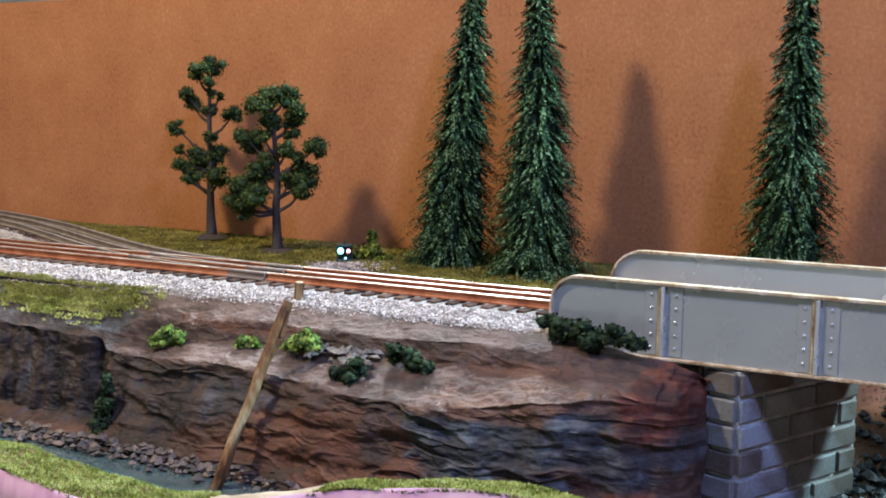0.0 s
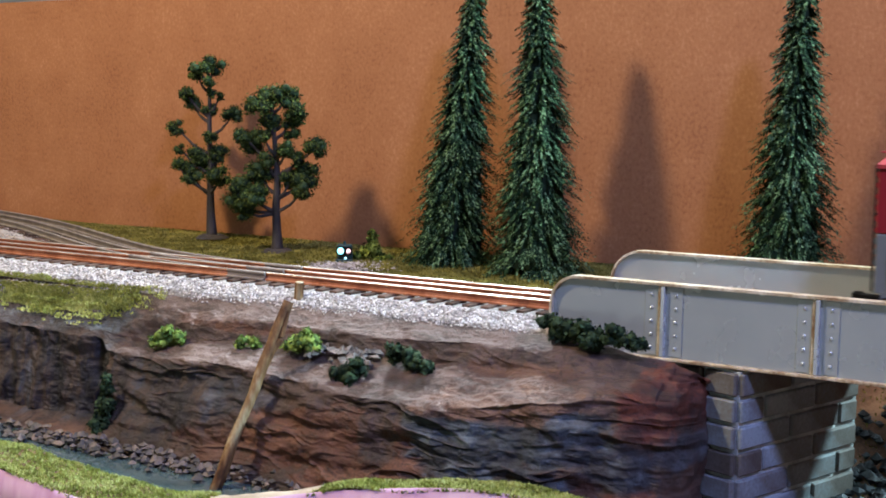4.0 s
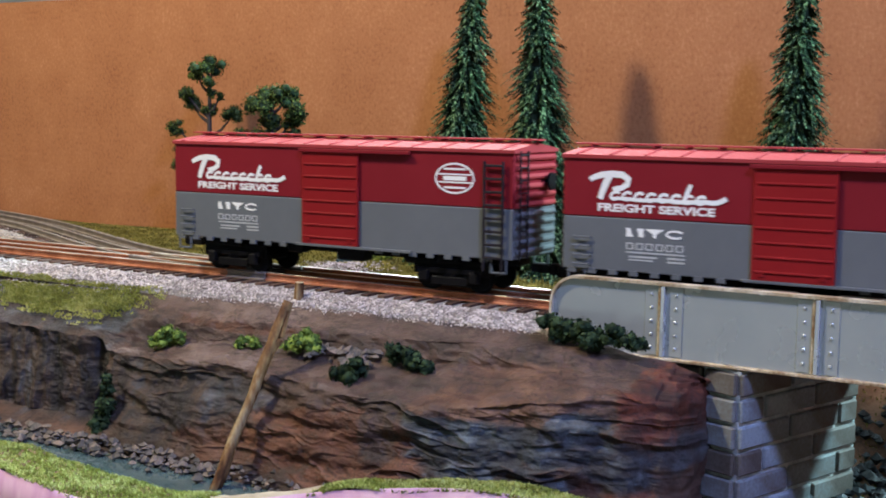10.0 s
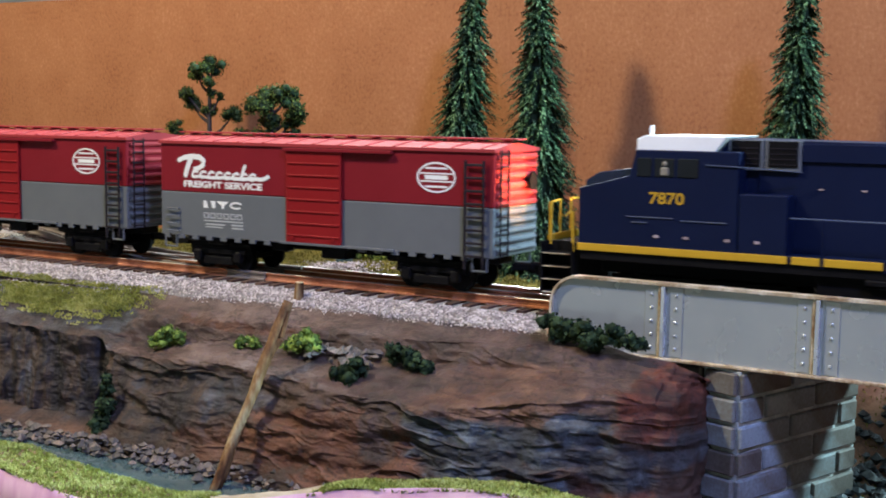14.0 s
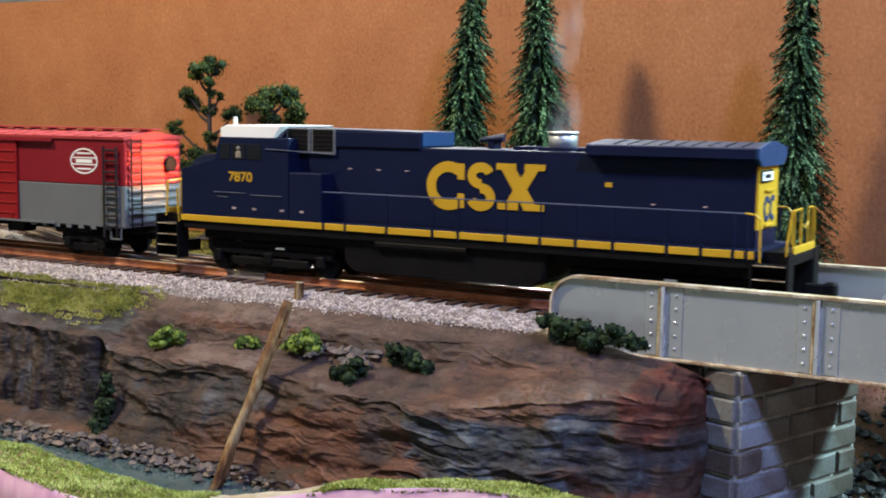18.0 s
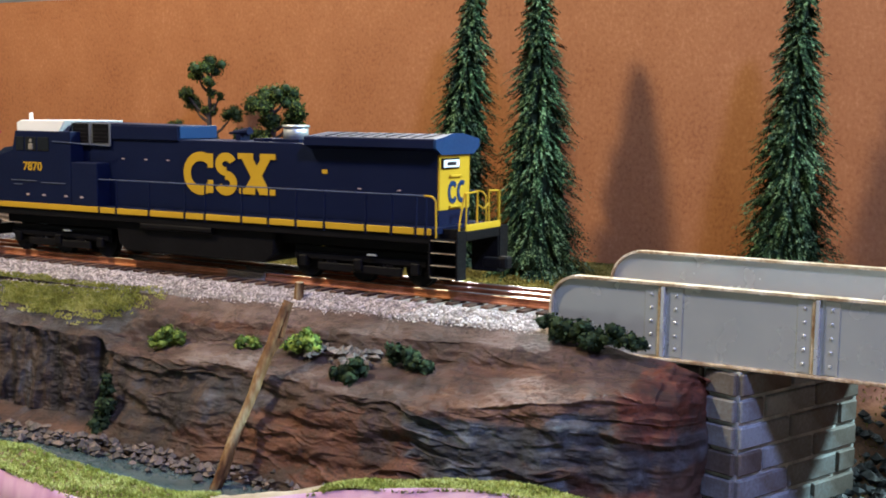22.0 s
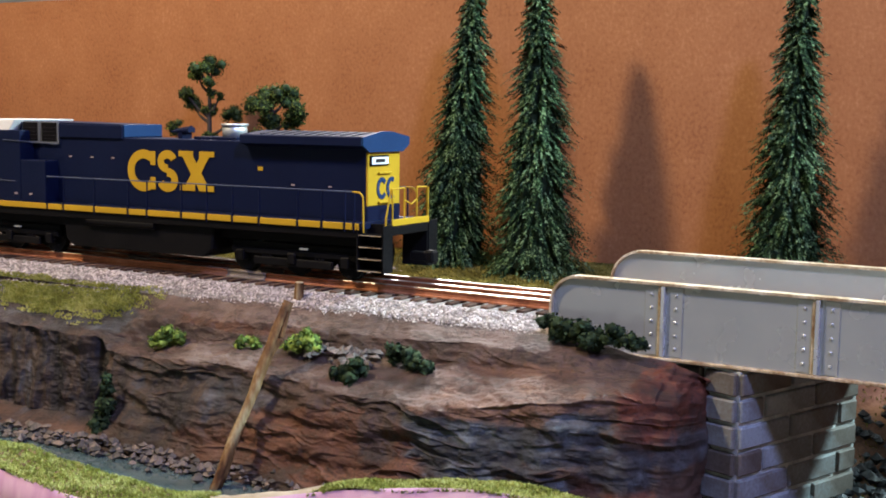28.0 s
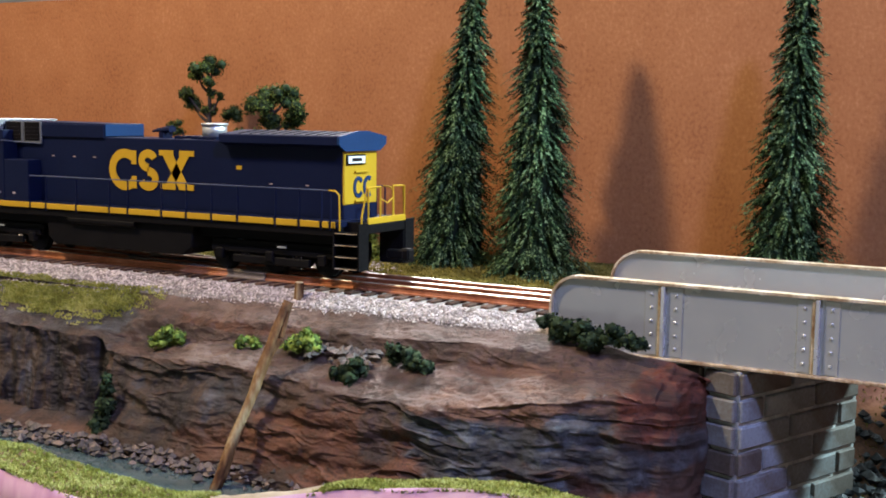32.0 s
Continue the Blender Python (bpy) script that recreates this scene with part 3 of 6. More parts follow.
# ---- track ----
RAIL_H, GAUGE, MID = 0.0056, 0.0392, 0.0035


def rail_mesh(path, mat_side, mat_head, name, parent):
    """A T-section rail along a path of points; the head's top is bright."""
    sec = [(-0.0022, -RAIL_H), (-0.0022, -RAIL_H + 0.0008), (-0.0006, -RAIL_H + 0.0014), (-0.0006, -0.0019), (-0.0013, -0.0015), (-0.0013, -0.0005),
           (-0.0011, -0.0003), (0.0, 0.0), (0.0011, -0.0003), (0.0013, -0.0005), (0.0013, -0.0015), (0.0006, -0.0019), (0.0006, -RAIL_H + 0.0014), (0.0022, -RAIL_H + 0.0008), (0.0022, -RAIL_H)]
    V, F, idx = [], [], []
    n = len(sec)
    for i, p in enumerate(path):
        q = path[min(i + 1, len(path) - 1)]
        o = path[max(i - 1, 0)]
        d = Vector((q[0] - o[0], q[1] - o[1], 0)).normalized()
        side = Vector((-d.y, d.x, 0))
        for a, z in sec:
            V.append((p[0] + side.x * a, p[1] + side.y * a, z))
    for i in range(len(path) - 1):
        for j in range(n):
            a, b = i * n + j, i * n + (j + 1) % n
            F.append((a, a + n, b + n, b))
            idx.append(1 if j in (5, 6, 7, 8) else 0)
    F += [tuple(range(n)), tuple(reversed(range((len(path) - 1) * n, len(path) * n)))]
    idx += [0, 0]
    ob = raw(name, V, F, mat_side, parent)
    ob.data.materials.append(mat_head)
    ob.data.polygons.foreach_set("material_index", idx)
    return ob


LINE = [(-0.40, 0.0), (-0.47, 0.0), (-0.56, 0.004), (-0.64, 0.017), (-0.70, 0.036), (-0.77, 0.068), (-0.845, 0.106), (-0.91, 0.137), (-0.975, 0.162), (-1.05, 0.185), (-1.15, 0.203), (-1.30, 0.212), (-1.60, 0.212), (-2.1, 0.212)]


def branch_table():
    """Places and headings every five millimetres along the branch."""
    out, pts = [], [Vector(p) for p in LINE]
    for i in range(1, len(pts) - 2):
        p0, p1, p2, p3 = pts[i - 1:i + 3]
        n = max(2, int((p2 - p1).length / 0.005))
        for k in range(n):
            t = k / n
            q = 0.5 * (2 * p1 + (p2 - p0) * t + (2 * p0 - 5 * p1 + 4 * p2 - p3) * t * t + (3 * p1 - p0 - 3 * p2 + p3) * t ** 3)
            out.append(q)
    heads = [(out[min(i + 1, len(out) - 1)] - out[max(i - 1, 0)]).normalized() for i in range(len(out))]
    return out, heads


BRANCH, HEADS = branch_table()


def branch(s, off):
    """A place on the branch: s metres along it, off to its side away from the backdrop."""
    i = min(len(BRANCH) - 1, int(s / 0.005))
    p, d = BRANCH[i], HEADS[i]
    return (p.x - d.y * off, p.y + d.x * off)


def branch_gap(x, y):
    return min((p.x - x) ** 2 + (p.y - y) ** 2 for p in BRANCH[::4]) ** 0.5


def tie_mesh(length):
    bm = bmesh.new()
    box(bm, (0, 0, 0), (0.0058, length, 0.0042), 0.0004)
    me = bpy.data.meshes.new("tie")
    bm.to_mesh(me)
    bm.free()
    me.materials.append(TIE)
    return me


def tracks():
    main = empty("main_track", pose(0, 0, 0), "three-rail track with rusty sided rails and brown ties", "track", kind="structure")
    for off in (-GAUGE / 2, 0, GAUGE / 2):
        rail_mesh([(-2.15 + 0.05 * i, MID + off) for i in range(85)], RUST, STEEL, "rail", main)
    side = empty("branch_track", pose(0, 0, 0), "weathered grey three-rail branch track curving to the backdrop", "track", kind="structure")
    for off in (-GAUGE / 2, 0, GAUGE / 2):
        rail_mesh([branch(0.02 * i + 0.05, off) for i in range(60)], OLD_RAIL, OLD_RAIL, "rail", side)
    me = tie_mesh(0.061)
    for i in range(190):
        x = -1.2 + i * 0.0122
        shared("tie", me, pose(x + random.uniform(-0.0004, 0.0004), random.uniform(-0.0006, 0.0006), -RAIL_H - 0.0021, 0, 0, random.uniform(-1, 1)), main)
    for i in range(18, 95):
        s = 0.012 * i
        x, y = branch(s, 0)
        d = HEADS[min(len(HEADS) - 1, int(s / 0.005))]
        shared("tie", me, pose(x, y, -RAIL_H - 0.0024, 0, 0, math.degrees(math.atan2(d.y, d.x))), side)


tracks()


def ballast():
    rng = np.random.default_rng(4)
    # bed under the main track
    V, F = [], []
    prof = [(-0.0535, -0.0165), (-0.0505, -0.0128), (-0.0345, -0.0071), (0.0365, -0.0071), (0.05, -0.0125), (0.056, -0.016)]
    xs = [-2.15 + 0.03 * i for i in range(63)] + [-0.288]
    for x in xs:
        V += [(x, y, z) for y, z in prof]
    n = len(prof)
    for i in range(len(xs) - 1):
        for j in range(n - 1):
            a = i * n + j
            F.append((a, a + n, a + n + 1, a + 1))
    tagged(raw("ballast_bed", V, F, BED), "pale grey ballast bed under the main track", "ballast", kind="structure")
    places, sizes = [], []
    for _ in range(12500):
        x = -1.0 + 0.725 * rng.random()
        k = rng.random()
        y = -0.0525 + 0.0185 * k if rng.random() < 0.86 else rng.uniform(-0.034, 0.05)
        z = np.interp(y, [p[0] for p in prof], [p[1] for p in prof])
        inner = -0.0345 < y < 0.0345
        places.append((x, y, z + (0.0 if inner else 0.0003)))
        sizes.append(rng.uniform(0.0005, 0.0008) if inner else rng.uniform(0.0006, 0.0012))
    # the edge strays over the rock in places
    for _ in range(900):
        x = -1.0 + 0.72 * rng.random()
        y = -0.0515 - abs(rng.normal()) * 0.0022
        p, _, _ = cliff_point(x, min(0.13, max(0.0, (-0.05 - y) / 0.021 * 0.14)))
        places.append((x, y, p[1] + 0.0003))
        sizes.append(rng.uniform(0.0005, 0.001))
    for _ in range(900):
        x, y = -0.552 + rng.normal() * 0.017, 0.108 + rng.normal() * 0.018
        if y > 0.05:
            places.append((x, y, ground_z(x, y) + 0.0006 + 0.002 * math.exp(-((x + 0.552) / 0.018) ** 2 - ((y - 0.108) / 0.02) ** 2)))
            sizes.append(rng.uniform(0.0006, 0.0012))
    V, F = scatter_stones(places, sizes, rng)
    tagged(raw("ballast_gravel", V, F, BALLAST), "loose pale grey ballast gravel beside the rails", "gravel", kind="stuff")
    # dusty ballast under the branch
    V, F = [], []
    for i in range(70):
        s = 0.016 * i + 0.12
        for off, z in ((-0.058, -0.0175), (-0.040, -0.0068), (0.040, -0.0068), (0.058, -0.0175)):
            x, y = branch(s, off)
            V.append((x, min(y, BACK - 0.0006), z))
    for i in range(69):
        for j in range(3):
            a = i * 4 + j
            F.append((a, a + 4, a + 5, a + 1))
    tagged(raw("branch_bed", V, F, OLD_BALLAST), "dusty grey-brown ballast bed of the branch", "ballast", kind="structure")
    places, sizes = [], []
    for _ in range(7500):
        s, off = rng.uniform(0.16, 0.8), rng.uniform(-0.062, 0.062)
        x, y = branch(s, off)
        if y > BACK - 0.004 or abs(y) < 0.05:
            continue
        places.append((x, y, np.interp(abs(off), [0, 0.040, 0.060], [-0.0066, -0.0066, -0.0165])))
        sizes.append(rng.uniform(0.0006, 0.0012))
    V, F = scatter_stones(places, sizes, rng)
    tagged(raw("branch_gravel", V, F, OLD_BALLAST), "dusty grey-brown gravel along the branch", "gravel", kind="stuff")


ballast()


# ---- bridge ----
def girder_bridge():
    bridge = empty("girder_bridge", pose(0, 0, 0), "grey plate girder railway bridge with rust-edged flanges", "bridge")
    xr, zb = 0.24, -0.0195
    for y, out, xl, zt, rad in ((-0.048, -1, -0.2915, 0.0195, 0.0150), (0.052, 1, -0.2965, 0.0241, 0.0185)):
        arc = [(xl + rad - rad * math.cos(a), zt - rad + rad * math.sin(a)) for a in [i * math.pi / 2 / 9 for i in range(10)]]
        arc2 = [(xr - rad + rad * math.sin(a), zt - rad + rad * math.cos(a)) for a in [i * math.pi / 2 / 9 for i in range(10)]]
        outline = [(xl, zb)] + arc + arc2 + [(xr, zb)]
        bm = bmesh.new()
        prism(bm, outline, y - 0.0008, y + 0.0008)
        web = part("girder_web", bm, GIRDER, bridge, "flat grey girder web plate")
        # the flange follows the rounded ends and the top
        V, F = [], []
        line = [(xl - 0.0003, zb)] + arc + arc2 + [(xr + 0.0003, zb)]
        for i, (x, z) in enumerate(line):
            if i <= 10:
                nx_, nz_ = -math.cos(max(0, (i - 1)) * math.pi / 18), math.sin(max(0, (i - 1)) * math.pi / 18)
            else:
                nx_, nz_ = math.sin(min(9, i - 11) * math.pi / 18), math.cos(min(9, i - 11) * math.pi / 18)
            for t, w in ((0, -0.0035), (0.0014, -0.0035), (0.0014, 0.0035), (0, 0.0035)):
                V.append((x + nx_ * t, y + w, z + nz_ * t))
        for i in range(len(line) - 1):
            for j in range(4):
                a, b = i * 4 + j, i * 4 + (j + 1) % 4
                F.append((a, b, b + 4, a + 4))
        raw("top_flange", V, F, GIRDER_RUST, bridge, "top flange with worn tan edge")
        bm = bmesh.new()
        box(bm, ((xl + xr) / 2, y, zb - 0.0008), (xr - xl - 0.01, 0.0075, 0.0016), 0.0003)
        part("bottom_flange", bm, GIRDER_RUST, bridge, "bottom flange with worn tan edge")
        i = 0
        x = -0.2265
        while x < xr - 0.03:
            bm = bmesh.new()
            box(bm, (x, y + out * 0.0022, (zb + zt) / 2), (0.0022, 0.003, zt - zb - 0.001), 0.0003)
            part("stiffener", bm, GIRDER_HIGHLIGHT, bridge)
            bm = bmesh.new()
            box(bm, (x - 0.0022, y + out * 0.0016, (zb + zt) / 2), (0.0014, 0.0016, zt - zb - 0.001), 0.0002)
            part("rusty_angle", bm, GIRDER_RUST, bridge, "rust-streaked angle beside the stiffener")
            for s in (-1, 1):
                bm = bmesh.new()
                box(bm, (x + s * 0.0068, y + out * 0.001, (zb + zt) / 2), (0.0076, 0.0007, zt - zb - 0.0015), 0.0002)
                part("splice_plate", bm, GIRDER, bridge)
                for k in range(5):
                    bm = bmesh.new()
                    z = zb + 0.0052 + k * (zt - zb - 0.0105) / 4
                    bmesh.ops.create_icosphere(bm, subdivisions=1, radius=0.0010, matrix=Matrix.Translation((x + s * 0.0068, y + out * 0.0014, z)))
                    part("rivet", bm, GIRDER_HIGHLIGHT, bridge)
            x += 0.0815
    bm = bmesh.new()
    box(bm, ((xr - 0.29) / 2, 0.002, -0.0125), (xr + 0.286, 0.094, 0.005), 0.0004)
    part("deck", bm, GIRDER, bridge, "dark bridge deck plate")


girder_bridge()


def abutment():
    """Block-built abutment, turned a little against the track."""
    root = empty("abutment", pose(-0.183, -0.053, -0.118, 0, 0, -19.5), "grey block-built bridge abutment with pale mortar", "abutment")
    # local: x towards the cliff is negative, y runs along the face under the bridge
    L, D, H = 0.113, 0.05, 0.096
    bm = bmesh.new()
    box(bm, (-D / 2 + 0.0007 - 0.0005, L / 2 + 0.0005, H / 2), (D + 0.0006 - 0.001, L + 0.0006 - 0.002, H))
    part("mortar_core", bm, MORTAR, root, "pale mortar behind the blocks")
    meshes = {}

    def block(w, d, h):
        key = (round(w, 4), round(d, 4), round(h, 4))
        if key not in meshes:
            b = bmesh.new()
            box(b, (0, 0, 0), (w, d, h), 0.0008)
            me = bpy.data.meshes.new("block")
            b.to_mesh(me)
            b.free()
            me.materials.append(BLOCK)
            meshes[key] = me
        return meshes[key]

    ch = 0.0142
    rows = int(H / ch) + 1
    for r in range(rows):
        z = H - ch / 2 - r * ch
        if z < -0.01:
            continue
        y = 0.0
        first = True
        while y < L - 0.002:
            w = (0.022 if r % 2 else 0.046) if first else 0.0475
            w = min(w, L - y)
            first = False
            if w > 0.004:
                shared("block", block(0.004, w - 0.0023, ch - 0.0023), pose(random.uniform(-0.0003, 0.0003), y + w / 2, z), root)
            y += w
        x = 0.0
        first = True
        while x < D - 0.002:
            w = min((0.046 if r % 2 else 0.022) if first else 0.0475, D - x)
            first = False
            if w > 0.004:
                shared("block", block(w - 0.0023, 0.004, ch - 0.0023), pose(-x - w / 2, random.uniform(-0.0003, 0.0003), z), root)
            x += w


abutment()


# ---- trees and plants ----
def broadleaf(name, base, limbs, clumps, height, seed, label, core=0.62):
    """clumps: (sideways, up, radius) in metres from the foot; limbs lead to them from the trunk."""
    rng = np.random.default_rng(seed)
    root = empty(name, pose(*base), label, "tree")
    bm = bmesh.new()
    pts = [Vector((0, 0, 0))]
    for i in range(1, 8):
        k = i / 7
        pts.append(Vector((0.004 * noise.noise(Vector((seed, k * 3, 0))) - 0.004 * k, 0.003 * noise.noise(Vector((seed, 9, k * 3))), height * k)))
    loops = []
    for i, p in enumerate(pts):
        r = 0.0038 * (1 - 0.85 * i / 7) + 0.0005 + (0.0012 if i == 0 else 0)
        loops.append([bm.verts.new(p + Vector((math.cos(q), math.sin(q), 0)) * r * (1 + 0.12 * noise.noise(Vector((q * 2, i, seed))))) for q in [j * math.pi / 5 for j in range(10)]])
    for a, b in zip(loops[:-1], loops[1:]):
        for j in range(10):
            bm.faces.new((a[j], a[(j + 1) % 10], b[(j + 1) % 10], b[j]))
    bm.faces.new(loops[-1])
    part("trunk", bm, BARK, root, "grey-brown tapered trunk", True)
    bm = bmesh.new()
    bmesh.ops.create_cone(bm, cap_ends=True, segments=20, radius1=0.0155, radius2=0.010, depth=0.0035, matrix=Matrix.Translation((0, 0, 0.0022)))
    part("foot", bm, BARK, root, "dark round foot")
    centres, radii = [], []
    for s, u, r in clumps:
        depth = rng.uniform(-0.55, 0.45) * r * 1.3
        c = Vector((0.864 * s - 0.503 * depth, 0.503 * s * 0.6 + 0.864 * depth, u))
        start = min(max(u - 0.35 * abs(s) - 0.012, height * 0.25), height * 0.97)
        a = pts[min(6, int(start / height * 7))].lerp(pts[min(7, int(start / height * 7) + 1)], start / height * 7 % 1)
        mid = a.lerp(c, 0.5) + Vector((0, 0, -0.003))
        bm = bmesh.new()
        rod(bm, a, mid, 0.0018, 0.0013, 6)
        rod(bm, mid, c, 0.0013, 0.0005, 6)
        part("limb", bm, BARK, root)
        # each clump is broken into smaller ones
        for _ in range(7):
            d = rng.normal(size=3)
            d /= np.linalg.norm(d)
            centres.append(np.array(c) + d * r * 0.42 * np.array([1, 0.9, 0.85]))
            radii.append(r * rng.uniform(0.34, 0.52))
    V, F = [], []
    leaf_cloud(centres, radii, 60, 0.0011, rng, V, F)
    crown = raw("crown", V, F, LEAF, root, "ragged clumps of dark green foam leaves")
    # dark lumps put shade inside the crown
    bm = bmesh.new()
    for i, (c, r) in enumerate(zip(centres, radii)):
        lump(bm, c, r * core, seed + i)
    part("inner_foliage", bm, LEAF_AND_CORE, root, "dark core that paints shade into the crown", True)
    return root


broadleaf("broadleaf_tree", (-0.755, 0.200, -0.0105), None,
          [((x - 240) * 0.000285, (720 - y) * 0.000252, r * 0.00040) for x, y, r in ((205, 100, 38), (250, 92, 40), (235, 150, 28), (185, 125, 26), (160, 222, 38), (150, 195, 26), (232, 258, 30), (108, 318, 34), (318, 272, 34), (270, 205, 16),
           (122, 395, 22), (240, 350, 26), (175, 418, 48), (262, 412, 36), (122, 462, 36), (165, 490, 42), (278, 490, 46), (215, 455, 40), (240, 190, 20))],
          0.158, 3, "tall open broadleaf model tree with ragged clumped foliage")
broadleaf("broadleaf_tree", (-0.652, 0.165, -0.0135), None,
          [((x - 470) * 0.000262, (762 - y) * 0.000240, r * 0.00037) for x, y, r in ((405, 240, 48), (450, 205, 46), (505, 205, 50), (545, 250, 46), (430, 285, 46), (520, 290, 40), (370, 365, 50), (345, 345, 30), (420, 345, 30), (520, 335, 30),
           (505, 390, 36), (615, 380, 42), (400, 480, 52), (335, 530, 48), (320, 590, 50), (390, 560, 50), (350, 620, 34), (430, 430, 34), (520, 500, 46), (580, 480, 50), (570, 530, 44), (540, 430, 34))],
          0.138, 8, "rounded broadleaf model tree with dense green clumps")


def fir(base, height, r_low, lean, seed):
    """A slim fir: drooping tufts of needles in many whorls round a stem."""
    rng = np.random.default_rng(seed)
    root = empty("fir_tree", pose(*base), "tall slim dark green bottle-brush fir", "tree", "firs before the backdrop")
    tip = Vector((lean, 0, height))
    bm = bmesh.new()
    rod(bm, (0, 0, 0), tip, 0.0045, 0.0006, 8)
    part("trunk", bm, BARK, root)
    V, F = [], []
    whorls = 46
    for w in range(whorls):
        k = w / (whorls - 1)
        z = 0.012 + (height - 0.014) * k
        r = r_low * (1 - k) ** 0.82 * (0.88 + 0.13 * math.sin(w * 2.1 + seed)) + 0.0066
        n = int(18 + 56 * (1 - k))
        for _ in range(n):
            a = rng.uniform(0, 6.283)
            lump_r = 0.90 + 0.34 * noise.noise(Vector((math.cos(a) * 3.2, math.sin(a) * 3.2, z * 70 + seed)))
            reach = r * rng.uniform(0.72, 1.04) * lump_r
            droop = reach * rng.uniform(0.35, 0.75)
            d = np.array([math.cos(a), math.sin(a), 0])
            zz = z + rng.uniform(-0.5, 0.5) * height / whorls
            p0 = np.array([lean * zz / height, 0, zz]) + d * reach * 0.25
            p1 = np.array([lean * zz / height, 0, zz - droop]) + d * reach
            p1[2] = max(p1[2], 0.0005)
            side = np.array([-d[1], d[0], 0])
            # a branchlet carries flat needle tufts on both sides and on top
            m = 12
            for i in range(m):
                f = (i + 0.6) / m
                q = p0 + (p1 - p0) * f
                ln = (0.0028 - 0.0006 * f) * (0.7 + 0.3 * min(1, reach / 0.02)) * rng.uniform(0.7, 1.3)
                for sgn in (-1, 1):
                    out = side * sgn * rng.uniform(0.1, 0.55) + d * rng.uniform(0.35, 0.9) + np.array([0, 0, rng.uniform(-1.3, -0.1)])
                    out /= np.linalg.norm(out)
                    wv = np.cross(out, d + np.array([0.1, 0, 0.6]))
                    wv /= np.linalg.norm(wv) + 1e-9
                    j = len(V)
                    V += [q - wv * 0.0007, q + wv * 0.0007, q + out * ln + wv * 0.0004, q + out * ln - wv * 0.0004]
                    F.append((j, j + 1, j + 2, j + 3))
    raw("needles", V, F, NEEDLE, root, "drooping tufts of blue-green needles")
    # dark cone puts shade behind the needles
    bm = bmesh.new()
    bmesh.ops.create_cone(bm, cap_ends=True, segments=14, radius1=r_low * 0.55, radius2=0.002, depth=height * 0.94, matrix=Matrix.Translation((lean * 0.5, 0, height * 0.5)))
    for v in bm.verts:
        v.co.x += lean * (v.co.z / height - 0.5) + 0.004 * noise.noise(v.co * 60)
    part("inner_needles", bm, LEAF_AND_CORE, root, "dark cone that paints shade between the needles")
    return root


fir((-0.4950, 0.184, -0.0150), 0.240, 0.046, 0.024, 1)
fir((-0.4085, 0.170, -0.0135), 0.240, 0.047, -0.003, 2)
fir((-0.2225, 0.178, -0.0145), 0.232, 0.044, 0.005, 5)


def bush(base, spots, mat, label, seed, size=0.0014, count=34):
    """spots: (x, y, z, radius) of the clumps, from the foot."""
    rng = np.random.default_rng(seed)
    root = empty("bush", pose(*base), label, "bush")
    centres, radii = [], []
    for x, y, z, r in spots:
        for _ in range(5):
            d = rng.normal(size=3)
            d /= np.linalg.norm(d)
            centres.append(np.array((x, y, z)) + d * r * 0.45)
            radii.append(r * rng.uniform(0.45, 0.65))
    V, F = [], []
    leaf_cloud(centres, radii, count, size, rng, V, F)
    raw("leaves", V, F, mat, root)
    bm = bmesh.new()
    for i, (c, r) in enumerate(zip(centres, radii)):
        lump(bm, c, r * 0.72, seed + i, 0.5)
    part("inner_foliage", bm, mat, root, smooth=True)
    return root


LIME = "small yellow-green foam bush growing on the rock ledge"
DARK = "low dark green foam bush clinging to the rock"
bush((-0.5490, -0.085, -0.0430), [(0, 0, 0.005, 0.0085), (0.010, 0.001, 0.0065, 0.007), (-0.008, 0, 0.003, 0.006), (0.001, 0, 0.012, 0.005)], LEAF_LIME, LIME, 21)
bush((-0.4818, -0.085, -0.0385), [(-0.003, 0, 0.005, 0.006), (0.006, 0.001, 0.005, 0.005)], LEAF_LIME, LIME, 22)
bush((-0.4400, -0.085, -0.0365), [(0, 0, 0.006, 0.009), (0.008, 0.001, 0.007, 0.0075), (-0.008, 0, 0.006, 0.007), (0.002, 0, 0.012, 0.007)], LEAF_LIME, LIME, 23)
bush((-0.3950, -0.101, -0.0435), [(0, 0, 0.003, 0.0085), (0.007, -0.001, 0.008, 0.008), (-0.006, -0.001, 0.003, 0.0065), (0.002, -0.002, -0.005, 0.0065), (0.004, -0.002, -0.010, 0.004)], LEAF_AND_CORE, DARK, 24)
bush((-0.3640, -0.085, -0.0355), [(-0.014, 0, 0.008, 0.006), (-0.009, 0, 0.007, 0.007), (-0.003, 0, 0.006, 0.0075), (0.003, -0.001, 0.005, 0.0075), (0.009, -0.001, 0.004, 0.007), (0.014, -0.001, 0.003, 0.0055), (-0.007, 0, 0.011, 0.0045)], LEAF_AND_CORE, DARK, 25)
bush((-0.5745, -0.1165, -0.0920), [(0, 0, 0.0, 0.0095), (0.0, 0.001, 0.008, 0.0095), (0.002, 0.002, 0.015, 0.008), (0.003, 0.002, 0.022, 0.0065), (0.004, 0.003, 0.029, 0.0055)], LEAF_AND_CORE, DARK, 26)
bush((-0.268, -0.061, -0.0160), [(-0.022, 0.001, 0.011, 0.0075), (-0.012, 0, 0.008, 0.010), (-0.002, -0.001, 0.007, 0.009), (0.006, -0.003, 0.010, 0.010), (0.008, -0.004, 0.003, 0.009), (0.019, -0.004, 0.0085, 0.0085), (0.028, -0.004, 0.0075, 0.0075), (0.034, -0.004, 0.006, 0.006)],
     LEAF_AND_CORE, "row of dark green foam bushes at the bridge end", 27)
